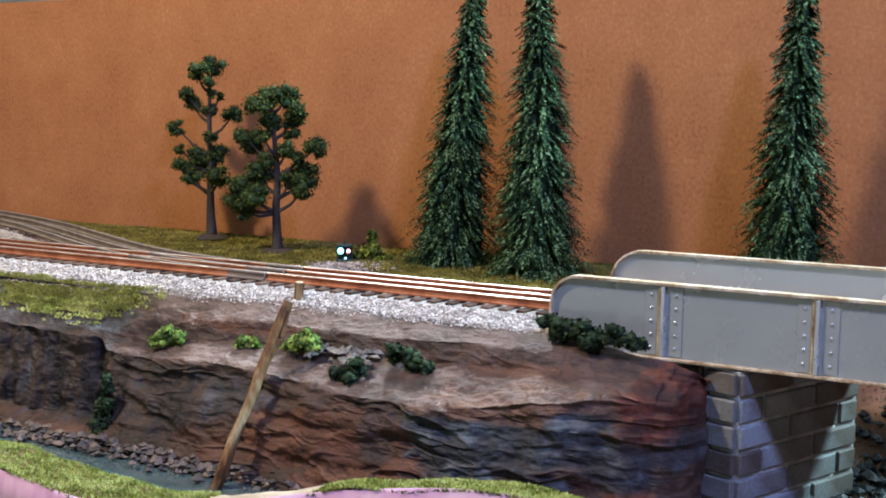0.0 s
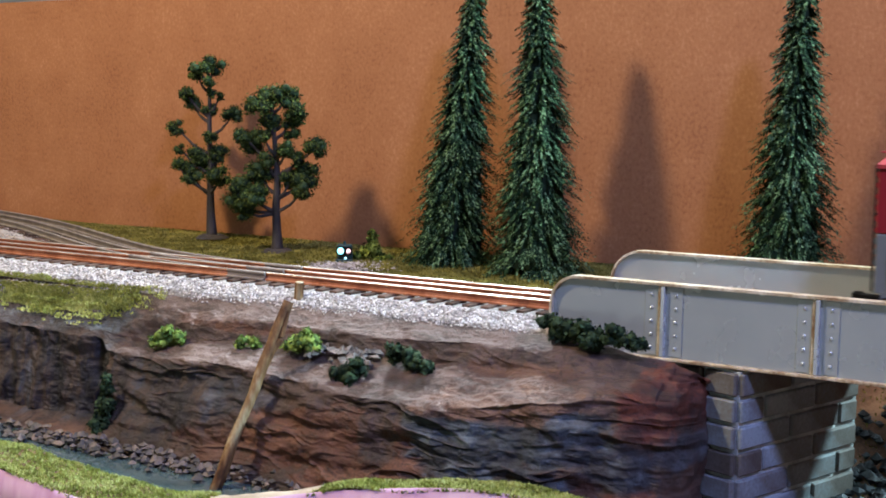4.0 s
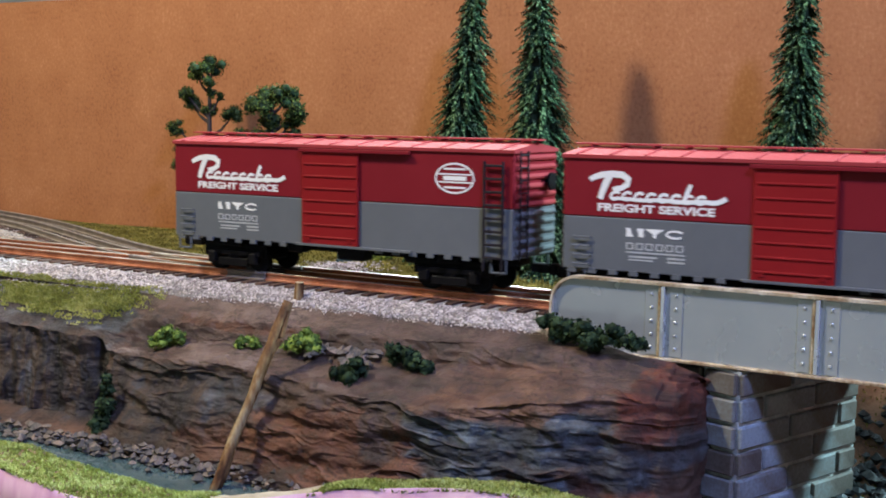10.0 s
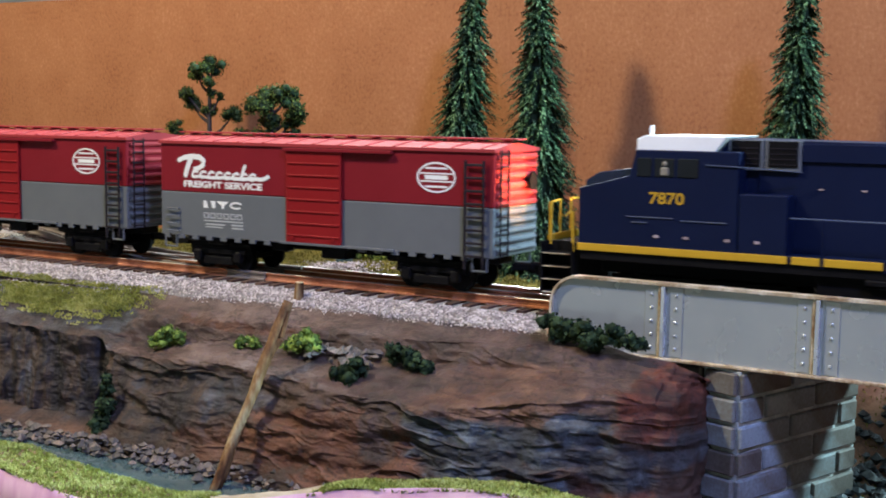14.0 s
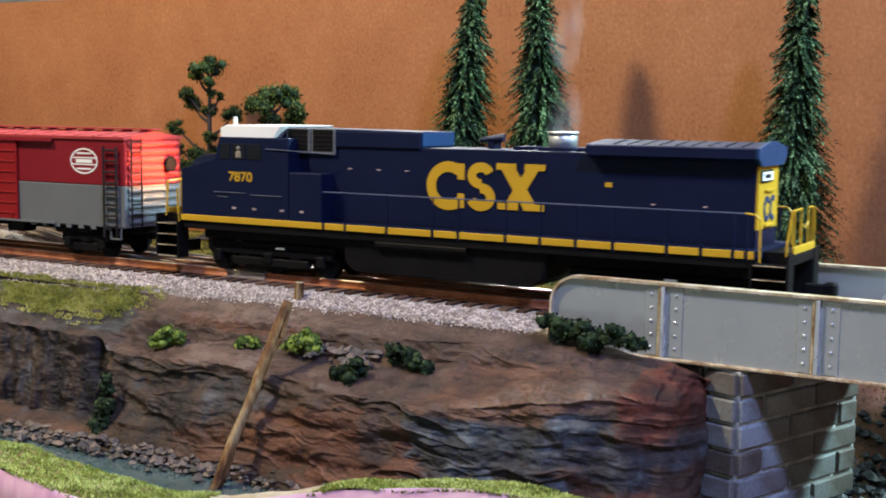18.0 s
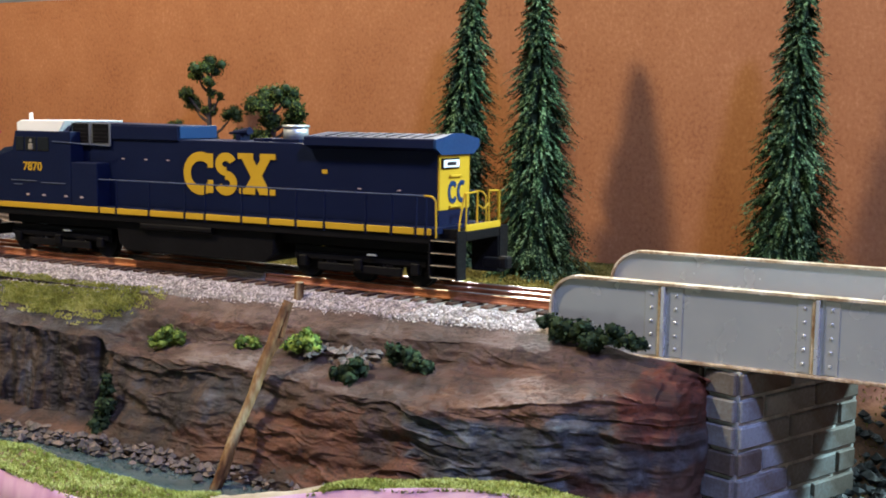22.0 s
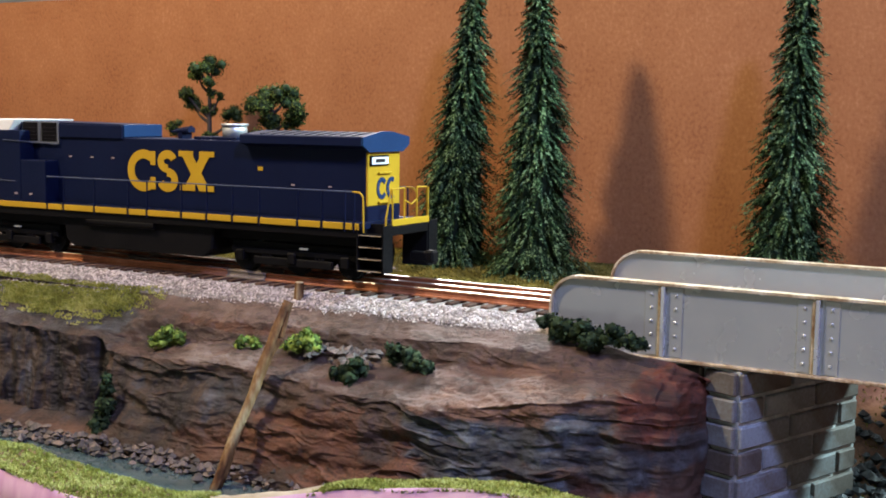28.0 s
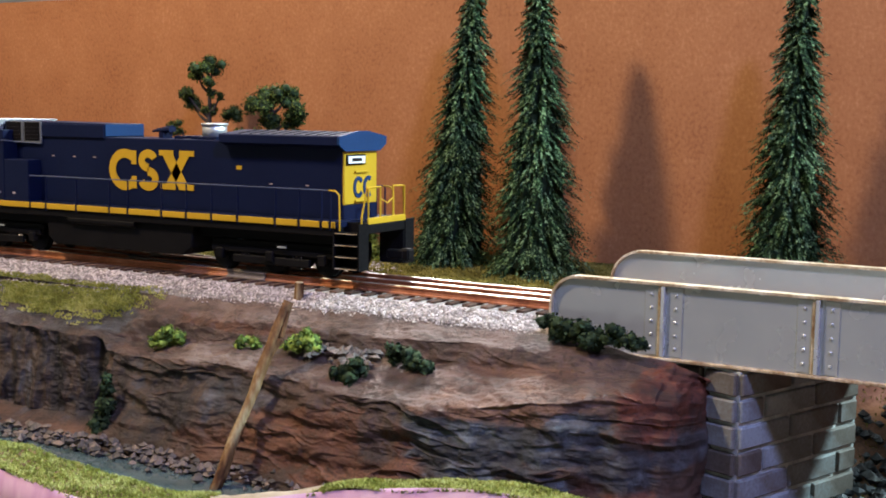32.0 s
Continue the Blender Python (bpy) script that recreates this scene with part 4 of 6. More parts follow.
bush((-0.553, 0.160, -0.0135), [(0, 0, 0.006, 0.0125), (-0.010, 0, 0.0035, 0.010), (0.010, 0, 0.0035, 0.010), (0.015, 0, 0.002, 0.007), (0.0015, 0, 0.013, 0.0095), (0.001, 0, 0.020, 0.006), (0.0005, 0, 0.0245, 0.0035)], SHRUB, "small pointed green shrub beside the track signal", 28, 0.0016)


def grass(name, label, region, count, mat, seed, tall=0.004):
    """Short tufts of blades over a patch: region gives a place and its height for two random numbers."""
    rng = np.random.default_rng(seed)
    V, F = [], []
    for _ in range(count):
        p = region(rng.random(), rng.random(), rng)
        if p is None:
            continue
        for _ in range(3):
            a = rng.uniform(0, 6.283)
            h = tall * rng.uniform(0.4, 1.2)
            d = np.array([math.cos(a), math.sin(a)]) * 0.0007
            t = rng.normal(size=2) * h * 0.4
            k = len(V)
            V += [(p[0] - d[0], p[1] - d[1], p[2]), (p[0] + d[0], p[1] + d[1], p[2]), (p[0] + t[0], p[1] + t[1], p[2] + h)]
            F.append((k, k + 1, k + 2))
    tagged(raw(name, V, F, mat), label, "grass", kind="stuff")


def back_turf(a, b, rng):
    x, y = -0.95 + 0.85 * a, 0.052 + (BACK - 0.055) * b * 0.99
    if branch_gap(x, y) < 0.055 + 0.006 * noise.noise(Vector((x * 40, y * 40, 0))):
        return None
    return (x, min(y, BACK - 0.003), ground_z(x, y) - 0.0003)


def front_turf(a, b, rng):
    x = -0.78 + 0.72 * a
    y = front_edge(x) - 0.001 + (0.04 - 0.022 * smooth_step(-0.47, -0.38, x)) * b
    if -0.425 < x < -0.368 + 0.25 * (b - 0.5) * 0.04:
        return None
    return (x, y, ground_z(x, y) - 0.0003)


def ledge_turf(a, b, rng):
    x = -0.86 + 0.285 * a
    if b < 0.5:
        # strip that creeps up on the edge of the ballast
        y = -0.0515 - 0.013 * b * 2 + 0.0025 * noise.noise(Vector((x * 45, 2, 0)))
        if x > -0.575 + 0.06 * noise.noise(Vector((x * 60, y * 300, 1))) or rng.random() < smooth_step(-0.66, -0.58, x) * 0.85:
            return None
        z = np.interp(y, [-0.0535, -0.0505, -0.0455], [-0.0165, -0.0128, -0.0113])
        v = max(0.0, (-0.05 - y) / 0.016 * 0.14)
        return (x, y, max(z if y > -0.0535 else -1, cliff_point(x, v)[0][1] + 0.0005 + 0.0025 * smooth_step(-0.65, -0.60, x)))
    v = 0.10 + 0.17 * (b - 0.5) * 2
    thin = 0.10 - v + 0.16 * noise.noise(Vector((x * 42, v * 30, 7)))
    if thin < -0.085 or rng.random() < smooth_step(-0.64, -0.59, x) or rng.random() < 0.45 + (v - 0.1) * 3:
        return None
    p, _, _ = cliff_point(x, v)
    return (x, p[0] - 0.001, p[1] + 0.0018)


grass("turf_grass", "short olive green flock grass behind the track", back_turf, 18000, TURF, 31, 0.002)
grass("bank_grass", "bright yellow-green flock grass on the front bank", front_turf, 24000, LIME_TURF, 32, 0.0018)
grass("ledge_grass", "yellow-green flock grass over the cliff top", ledge_turf, 34000, LEDGE_TURF, 33, 0.0017)


# ---- stones, timber, signal ----
def stones():
    rng = np.random.default_rng(11)
    places, sizes = [], []
    for _ in range(560):
        x = -0.82 + 0.44 * rng.random()
        y = -0.130 - abs(rng.normal()) * 0.007 + 0.004
        places.append((x, max(y, -0.152), -0.1045 + rng.uniform(0, 0.004) + max(0, y + 0.134) * 0.6))
        sizes.append(rng.uniform(0.0016, 0.0042))
    V, F = scatter_stones(places, sizes, rng)
    tagged(raw("creek_stones", V, F, STONE), "dark grey-brown broken stones along the creek", "stones", kind="stuff")
    kinds = []
    for _ in range(6):
        V, F = scatter_stones([(0, 0, 0)], [1.0], rng)
        me = bpy.data.meshes.new("ledge_stone")
        me.from_pydata(V, [], F)
        me.materials.append(STONE)
        kinds.append(me)
    for i in range(64):
        x = -0.437 + 0.05 * rng.random()
        p, _, _ = cliff_point(x, rng.uniform(0.235, 0.315))
        ob = new("ledge_stone", kinds[i % 6])
        size = rng.uniform(0.0019, 0.0042)
        ob.matrix_basis = pose(x, p[0] - 0.001, p[1] + 0.0030, rng.uniform(-20, 20), rng.uniform(-20, 20), rng.uniform(0, 360)) @ Matrix.Diagonal((size, size, size, 1))
        tagged(ob, "small grey-brown broken stone lying on the rock ledge", "stone", "stones on the ledge")
    places, sizes = [], []
    for _ in range(900):
        x, y = rng.uniform(-0.175, -0.03), rng.uniform(-0.03, 0.12)
        places.append((x, y, ground_z(x, y) + rng.uniform(0, 0.012)))
        sizes.append(rng.uniform(0.002, 0.0052))
    V, F = scatter_stones(places, sizes, rng)
    tagged(raw("coal_heap", V, F, COAL), "heap of glossy black coal lumps under the bridge", "coal", kind="stuff")


stones()


def leaning_log():
    root = empty("leaning_log", pose(-0.4535, -0.15, -0.1065), "weathered brown log leaning on the cliff", "log")
    a, b = Vector((0.0, 0.0, 0.0)), Vector((0.0150, 0.050, 0.1045))
    bm = bmesh.new()
    d = (b - a).normalized()
    u = d.cross(Vector((1, 0, 0))).normalized()
    w = d.cross(u)
    loops = []
    for i in range(19):
        k = i / 18
        c = a.lerp(b, k) + Vector((0.0012 * noise.noise(Vector((k * 5, 1, 0))), 0, 0))
        r = 0.0029 + 0.0003 * math.sin(k * 11)
        loops.append([bm.verts.new(c + (u * math.cos(q) + w * math.sin(q)) * r * (1 + 0.3 * noise.noise(Vector((math.cos(q) * 1.6, math.sin(q) * 1.6, k * 3))) + 0.12 * math.sin(q * 5))) for q in [j * math.pi / 6 for j in range(12)]])
    for p, q in zip(loops[:-1], loops[1:]):
        for j in range(12):
            bm.faces.new((p[j], p[(j + 1) % 12], q[(j + 1) % 12], q[j]))
    bm.faces.new(list(reversed(loops[0])))
    bm.faces.new(loops[-1])
    part("stem", bm, LOG, root, smooth=True)
    bm = bmesh.new()
    rod(bm, a.lerp(b, 0.70), a.lerp(b, 0.78) + Vector((0.0045, 0.002, 0.002)), 0.0028, 0.0020, 9)
    rod(bm, a.lerp(b, 0.79) + Vector((0.0045, 0.002, 0.002)), a.lerp(b, 0.95) + Vector((0.0030, 0.0, 0.0)), 0.0016, 0.0011, 8)
    part("broken_branch", bm, LOG, root)


leaning_log()
bm = bmesh.new()
rod(bm, (0, 0, 0), (0.0003, 0, 0.0120), 0.0031, 0.0029, 12)
bmesh.ops.bevel(bm, geom=[e for e in bm.edges if e.calc_length() < 0.002], offset=0.0003, segments=1, affect="EDGES")
stub = part("post", bm, LOG)
stub.matrix_basis = pose(-0.4730, -0.0440, -0.0120, 0, 2, 0)
tagged(stub, "short cut wooden post beside the ballast", "post")
bm = bmesh.new()
rod(bm, (0.0003, 0, 0.0119), (0.0003, 0, 0.0124), 0.0026, 0.0025, 12)
part("cut_top", bm, CUT_WOOD, stub, "pale sawn top")


def track_signal():
    root = empty("track_signal", pose(-0.5665, 0.142, -0.0135, 0, 0, 30), "small dark teal ground signal with lit lenses", "signal")
    bm = bmesh.new()
    box(bm, (0, 0, 0.0018), (0.013, 0.010, 0.0036), 0.0005)
    part("foot", bm, TEAL, root)
    bm = bmesh.new()
    box(bm, (0, 0.001, 0.0095), (0.0125, 0.0065, 0.012), 0.0014)
    rod(bm, (0, 0.001, 0.015), (0, 0.001, 0.0178), 0.0016, 0.001, 8)
    head = part("head", bm, TEAL, root)
    for x in (-0.0032, 0.0034):
        bm = bmesh.new()
        rod(bm, (x, -0.0022, 0.0105), (x, -0.0044, 0.0105), 0.0033, 0.0033, 16)
        part("lens_hood", bm, BLACK, head)
    # added disc: its half turn stands in for the lamps changing colour
    bm = bmesh.new()
    rod(bm, (0, 0.0006, 0), (0, -0.0002, 0), 0.0036, 0.0036, 18)
    disc = part("lens_disc", bm, BLACK, root, "added disc whose turn swaps the two lit lens colours")
    disc.matrix_basis = pose(0.0001, -0.0045, 0.0105)
    for x, mat, r, lab in ((-0.0028, GREEN_LAMP, 0.0027, "lit blue-green lens"), (0.0034, AMBER_LAMP, 0.0019, "lit pinkish white lens")):
        bm = bmesh.new()
        bmesh.ops.create_uvsphere(bm, u_segments=14, v_segments=8, radius=r, matrix=Matrix.Translation((x, -0.0004, 0)) @ Matrix.Diagonal((1, 0.4, 1, 1)))
        part("lens", bm, mat, disc, lab, True)
    bm = bmesh.new()
    bmesh.ops.create_uvsphere(bm, u_segments=10, v_segments=6, radius=0.0011, matrix=Matrix.Translation((0.001, -0.0026, 0.0046)))
    part("marker_lens", bm, WHITE_LAMP, head, "small lit white marker", True)
    return disc


SIGNAL_DISC = track_signal()


# ---- rolling stock ----
def text_mesh(words, size, name, mat, parent, m, squeeze=1.0, depth=0.00012, bold=0.018):
    """Lettering in the built-in font, turned into a thin mesh; it is centred on m and faces along its z axis."""
    cu = bpy.data.curves.new(name, "FONT")
    cu.body, cu.size, cu.extrude, cu.align_x, cu.align_y, cu.offset = words, size, depth, "CENTER", "CENTER", size * bold
    tmp = bpy.data.objects.new(name, cu)
    scene.collection.objects.link(tmp)
    me = bpy.data.meshes.new_from_object(tmp.evaluated_get(bpy.context.evaluated_depsgraph_get()))
    bpy.data.objects.remove(tmp)
    me.materials.clear()
    me.materials.append(mat)
    ob = new(name, me)
    ob.parent = parent
    ob.matrix_basis = m @ Matrix.Diagonal((squeeze, 1, 1, 1))
    return ob


def ribbon(pts, width, name, mat, parent, y, label=""):
    """A flat painted stroke of even thickness along points in x and z, on a side that faces -y."""
    V, F = [], []
    for i, (x, z) in enumerate(pts):
        x1, z1 = pts[min(i + 1, len(pts) - 1)]
        x0, z0 = pts[max(i - 1, 0)]
        d = Vector((x1 - x0, z1 - z0)).normalized()
        w = width(i / (len(pts) - 1)) / 2
        for s in (1, -1):
            for yy in (y, y - 0.00025):
                V.append((x - d.y * w * s, yy, z + d.x * w * s))
    for i in range(len(pts) - 1):
        a = i * 4
        F += [(a + 1, a + 3, a + 7, a + 5), (a, a + 4, a + 6, a + 2), (a, a + 1, a + 5, a + 4), (a + 2, a + 6, a + 7, a + 3)]
    return raw(name, V, F, mat, parent, label)


def truck(parent, x, axles, half, wheel_r, name, wheels):
    """A dark truck: side frames, bolster and wheelsets that turn."""
    t = empty(name, pose(x, 0, 0))
    bm = bmesh.new()
    reach = (axles - 1) * half
    z = wheel_r
    for s in (-1, 1):
        y = s * 0.0222
        box(bm, (0, y, z + 0.004), (2 * reach + 0.012 if axles == 2 else 2 * reach + 0.016, 0.0026, 0.0042), 0.0006)
        box(bm, (0, y, z - 0.0025), (reach * 1.5, 0.0026, 0.0055), 0.0006)
        box(bm, (0, y - s * 0.002, z + 0.0055), (2 * reach + 0.018, 0.0016, 0.009), 0.0004)
        for k in range(axles):
            cx = -reach + 2 * half * k
            box(bm, (cx, y - s * -0.0008, z + 0.0005), (0.0065, 0.0046, 0.0075), 0.0008)
        for k in range(axles - 1):
            cx = -reach + half + 2 * half * k
            for dx in (-0.003, 0, 0.003):
                rod(bm, (cx + dx, y, z - 0.003), (cx + dx, y, z + 0.0035), 0.0012, 0.0012, 6)
    box(bm, (0, 0, z + 0.003), (0.012, 0.044, 0.005), 0.0006)
    bpy.data.objects.remove(t)
    frame_ob = part(name, bm, BLACK, parent, "black sprung truck frame")
    frame_ob.matrix_basis = pose(x, 0, 0)
    for k in range(axles):
        cx = -reach + 2 * half * k
        bm = bmesh.new()
        for s in (-1, 1):
            rod(bm, (0, s * 0.0145, 0), (0, s * 0.0175, 0), wheel_r, wheel_r, 20)
            rod(bm, (0, s * 0.0135, 0), (0, s * 0.0145, 0), wheel_r + 0.001, wheel_r + 0.001, 20)
        rod(bm, (0, -0.02, 0), (0, 0.02, 0), 0.0016, 0.0016, 8)
        for s in (-1, 1):
            for q in range(4):
                a = q * math.pi / 2
                rod(bm, (0.0045 * math.cos(a), s * 0.0175, 0.0045 * math.sin(a)), (0.0045 * math.cos(a), s * 0.0182, 0.0045 * math.sin(a)), 0.0012, 0.0012, 6)
        w = part("wheelset", bm, BLACK, frame_ob)
        w.matrix_basis = pose(cx, 0, wheel_r)
        wheels.append((w, cx, wheel_r))


CAR_L, CAR_W = 0.262, 0.029


def boxcar(label):
    """A forty-foot boxcar: red over grey, one sliding door to a side. Its middle is the origin, rail top is z = 0."""
    root = empty("boxcar", pose(0, 0, 0), label, "boxcar", "boxcars of the train")
    h = CAR_L / 2
    z0, z1, z2, zp = 0.0225, 0.0527, 0.0868, 0.0915
    wheels = []
    bm = bmesh.new()
    box(bm, (0, 0, (z0 + z1) / 2), (CAR_L, 2 * CAR_W, z1 - z0), 0.0006)
    part("lower_body", bm, GREY, root, "grey lower side panels")
    bm = bmesh.new()
    box(bm, (0, 0, (z1 + z2) / 2 + 0.00005), (CAR_L + 0.0001, 2 * CAR_W + 0.0001, z2 - z1), 0.0006)
    part("upper_body", bm, RED, root, "dark red upper side panels")
    # ribbed roof
    bm = bmesh.new()
    prof = [(-CAR_W - 0.0012, z2 - 0.0012), (-CAR_W - 0.0012, z2 + 0.0008), (0, zp), (CAR_W + 0.0012, z2 + 0.0008), (CAR_W + 0.0012, z2 - 0.0012)]
    a = [bm.verts.new((-h - 0.001, y, z)) for y, z in prof]
    b = [bm.verts.new((h + 0.001, y, z)) for y, z in prof]
    bm.faces.new(a)
    bm.faces.new(list(reversed(b)))
    for i in range(len(prof)):
        j = (i + 1) % len(prof)
        bm.faces.new((a[j], a[i], b[i], b[j]))
    bmesh.ops.recalc_face_normals(bm, faces=bm.faces[:])
    part("roof", bm, LIT_RED, root, "pitched roof in red lightened as if lit from above")
    for k in range(13):
        x = -h + 0.008 + k * (CAR_L - 0.016) / 12
        bm = bmesh.new()
        for s in (-1, 1):
            rod(bm, (x, s * (CAR_W + 0.001), z2 + 0.001), (x, s * 0.006, zp - 0.0006), 0.0007, 0.0007, 5)
        part("roof_rib", bm, LIT_RED, root)
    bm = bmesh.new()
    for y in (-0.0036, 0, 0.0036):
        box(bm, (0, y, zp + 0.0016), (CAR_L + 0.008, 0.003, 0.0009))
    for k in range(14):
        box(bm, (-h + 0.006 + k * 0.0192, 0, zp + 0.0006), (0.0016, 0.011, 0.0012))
    part("running_board", bm, LIT_RED, root, "red roof running board of three planks")
    # doors with ribs
    for s in (-1, 1):
        y = s * (CAR_W + 0.0011)
        bm = bmesh.new()
        box(bm, (0.0008, y, (z0 + z2) / 2 - 0.0008), (0.0436, 0.0022, z2 - z0 - 0.004), 0.0004)
        door = part("door", bm, RED_DOOR, root, "bright red ribbed sliding door")
        for k in range(8):
            bm = bmesh.new()
            box(bm, (0.0008, y + s * 0.0013, z0 + 0.006 + k * 0.0078), (0.040, 0.0009, 0.0013), 0.0003)
            part("door_rib", bm, RED_DOOR, door)
        for x in (-0.0155, 0.0165):
            bm = bmesh.new()
            box(bm, (x, y + s * 0.0012, z0 + 0.0045), (0.0028, 0.0012, 0.002))
            part("door_roller", bm, RED_DOOR, door)
        bm = bmesh.new()
        box(bm, (0.019, s * (CAR_W + 0.0022), z2 - 0.0028), (0.084, 0.0028, 0.0022), 0.0003)
        part("door_track", bm, RED, root)
        bm = bmesh.new()
        box(bm, (0.018, s * (CAR_W + 0.0012), z0 + 0.0006), (0.088, 0.0022, 0.0016), 0.0002)
        part("door_sill", bm, GREY, root)
        for k in range(int(CAR_L / 0.0125)):
            x = -h + 0.006 + k * 0.0125
            if abs(x) < 0.026:
                continue
            bm = bmesh.new()
            box(bm, (x, s * (CAR_W + 0.0001), z0 - 0.0006), (0.005, 0.0012, 0.0028))
            part("sill_tab", bm, GREY, root)
        # ladder at one end, grab irons at the other
        xs = h - 0.012 if s < 0 else -h + 0.012
        bm = bmesh.new()
        for dx in (-0.0062, 0.0062):
            rod(bm, (xs + dx, s * (CAR_W + 0.0022), z0 - 0.007), (xs + dx, s * (CAR_W + 0.0022), z2 - 0.006), 0.0009, 0.0009, 6)
        ladder = part("ladder", bm, LADDER, root, "dark side ladder")
        for k in range(8):
            bm = bmesh.new()
            z = z0 + 0.001 + k * 0.0078
            rod(bm, (xs - 0.0062, s * (CAR_W + 0.0022), z), (xs + 0.0062, s * (CAR_W + 0.0022), z), 0.0008, 0.0008, 6)
            part("rung", bm, LADDER, ladder)
        for k in range(4):
            bm = bmesh.new()
            z = z0 + 0.003 + k * 0.0052
            tube_path(bm, [(-xs - 0.005, s * CAR_W, z), (-xs - 0.005, s * (CAR_W + 0.002), z), (-xs + 0.005, s * (CAR_W + 0.002), z), (-xs + 0.005, s * CAR_W, z)], 0.0005, 5)
            part("grab_iron", bm, GREY, root)
        for x in (-h + 0.009, h - 0.009):
            bm = bmesh.new()
            tube_path(bm, [(x - 0.005, s * CAR_W, z0), (x - 0.005, s * CAR_W, z0 - 0.008), (x + 0.005, s * CAR_W, z0 - 0.008), (x + 0.005, s * CAR_W, z0)], 0.0007, 5)
            part("stirrup_step", bm, GREY, root)
    # corrugated ends with ladder and brake wheel
    for s in (-1, 1):
        for k in range(11):
            z = z0 + 0.004 + k * 0.0056
            bm = bmesh.new()
            rod(bm, (s * (h + 0.0002), -CAR_W + 0.003, z), (s * (h + 0.0002), CAR_W - 0.003, z), 0.0017, 0.0017, 8)
            part("end_rib", bm, GREY if z < z1 - 0.001 else LIT_RED, root, "pressed end corrugation")
        bm = bmesh.new()
        for y in (-CAR_W + 0.005, -CAR_W + 0.015):
            rod(bm, (s * (h + 0.0022), y, z0), (s * (h + 0.0022), y, z2), 0.0006, 0.0006, 6)
        for k in range(9):
            rod(bm, (s * (h + 0.0022), -CAR_W + 0.005, z0 + 0.002 + k * 0.0075), (s * (h + 0.0022), -CAR_W + 0.015, z0 + 0.002 + k * 0.0075), 0.0005, 0.0005, 6)
        part("end_ladder", bm, LADDER, root)
        bm = bmesh.new()
        bmesh.ops.create_cone(bm, cap_ends=True, segments=18, radius1=0.0056, radius2=0.0056, depth=0.0014, matrix=Matrix.Translation((s * (h + 0.0045), 0.014, z2 - 0.019)) @ pose(0, 0, 0, 0, 90, 0))
        rod(bm, (s * h, 0.014, z2 - 0.019), (s * (h + 0.0045), 0.014, z2 - 0.019), 0.0014, 0.0014, 8)
        part("brake_wheel", bm, BLACK, root, "black brake wheel")
        bm = bmesh.new()
        box(bm, (s * (h + 0.006), 0, 0.0155), (0.014, 0.005, 0.005), 0.0008)
        box(bm, (s * (h + 0.0135), 0.0014, 0.0155), (0.006, 0.0065, 0.0065), 0.001)
        part("coupler", bm, BLACK, root)
    # underframe
    bm = bmesh.new()
    box(bm, (0, 0, z0 - 0.003), (CAR_L - 0.012, 0.018, 0.006), 0.0006)
    box(bm, (0.012, -0.018, z0 - 0.0048), (0.02, 0.012, 0.0075), 0.001)
    rod(bm, (0.05, -0.016, z0 - 0.0045), (0.075, -0.016, z0 - 0.0045), 0.0034, 0.0034, 10)
    box(bm, (-0.036, -0.014, z0 - 0.004), (0.012, 0.01, 0.006), 0.001)
    for x in (-0.085, 0.085):
        box(bm, (x, 0, z0 - 0.003), (0.016, 0.05, 0.005), 0.001)
    part("underframe", bm, BLACK, root)
    for x in (-0.085, 0.085):
        truck(root, x, 2, 0.0175, 0.0087, "truck", wheels)
    # side lettering
    y = -CAR_W - 0.00015
    script = [(-0.1150, 0.0736), (-0.1125, 0.0750), (-0.108, 0.0765), (-0.102, 0.0772), (-0.0955, 0.0768), (-0.0918, 0.0744), (-0.0925, 0.0716), (-0.0960, 0.0694), (-0.1010, 0.0686)]
    ribbon(script, lambda f: 0.0026 + 0.0012 * math.sin(f * 3.1), "emblem_loop", WHITE, root, y, "white sweeping brush stroke emblem")
    ribbon([(-0.1030, 0.0764), (-0.1050, 0.0724), (-0.1068, 0.0682), (-0.1082, 0.0640), (-0.1086, 0.0630)], lambda f: 0.0042 - 0.001 * f, "emblem_stem", WHITE, root, y - 0.0001)
    # a row of small loops that swings out into a tail
    for k in range(8):
        cx, cz = -0.0996 + k * 0.0071, 0.0652 - 0.0001 * k
        loop = [(cx + 0.0024 * math.cos(a) + 0.0006 * math.sin(a), cz + 0.0021 * math.sin(a)) for a in [0.5 + i * 0.3 for i in range(19)]]
        ribbon(loop, lambda f: 0.0017, "emblem_curl", WHITE, root, y - 0.00005 * (k % 2))
    ribbon([(-0.1015 + 0.0585 * i / 12, 0.0634 + 0.0003 * math.sin(i * 1.3)) for i in range(13)] + [(-0.0405, 0.0637), (-0.0380, 0.0648), (-0.0358, 0.0660)], lambda f: 0.0018 + 0.0010 * f, "emblem_wave", WHITE, root, y - 0.0001)
    ribbon([(-0.0556, 0.0728), (-0.0572, 0.0695), (-0.0592, 0.0640)], lambda f: 0.0024, "emblem_stroke", WHITE, root, y - 0.00015)
    side = pose(0, 0, 0, 90, 0, 0)
    text_mesh("FREIGHT SERVICE", 0.0060, "lettering", WHITE, root, Matrix.Translation((-0.0761, y, 0.0581)) @ side, 1.46, bold=0.034)
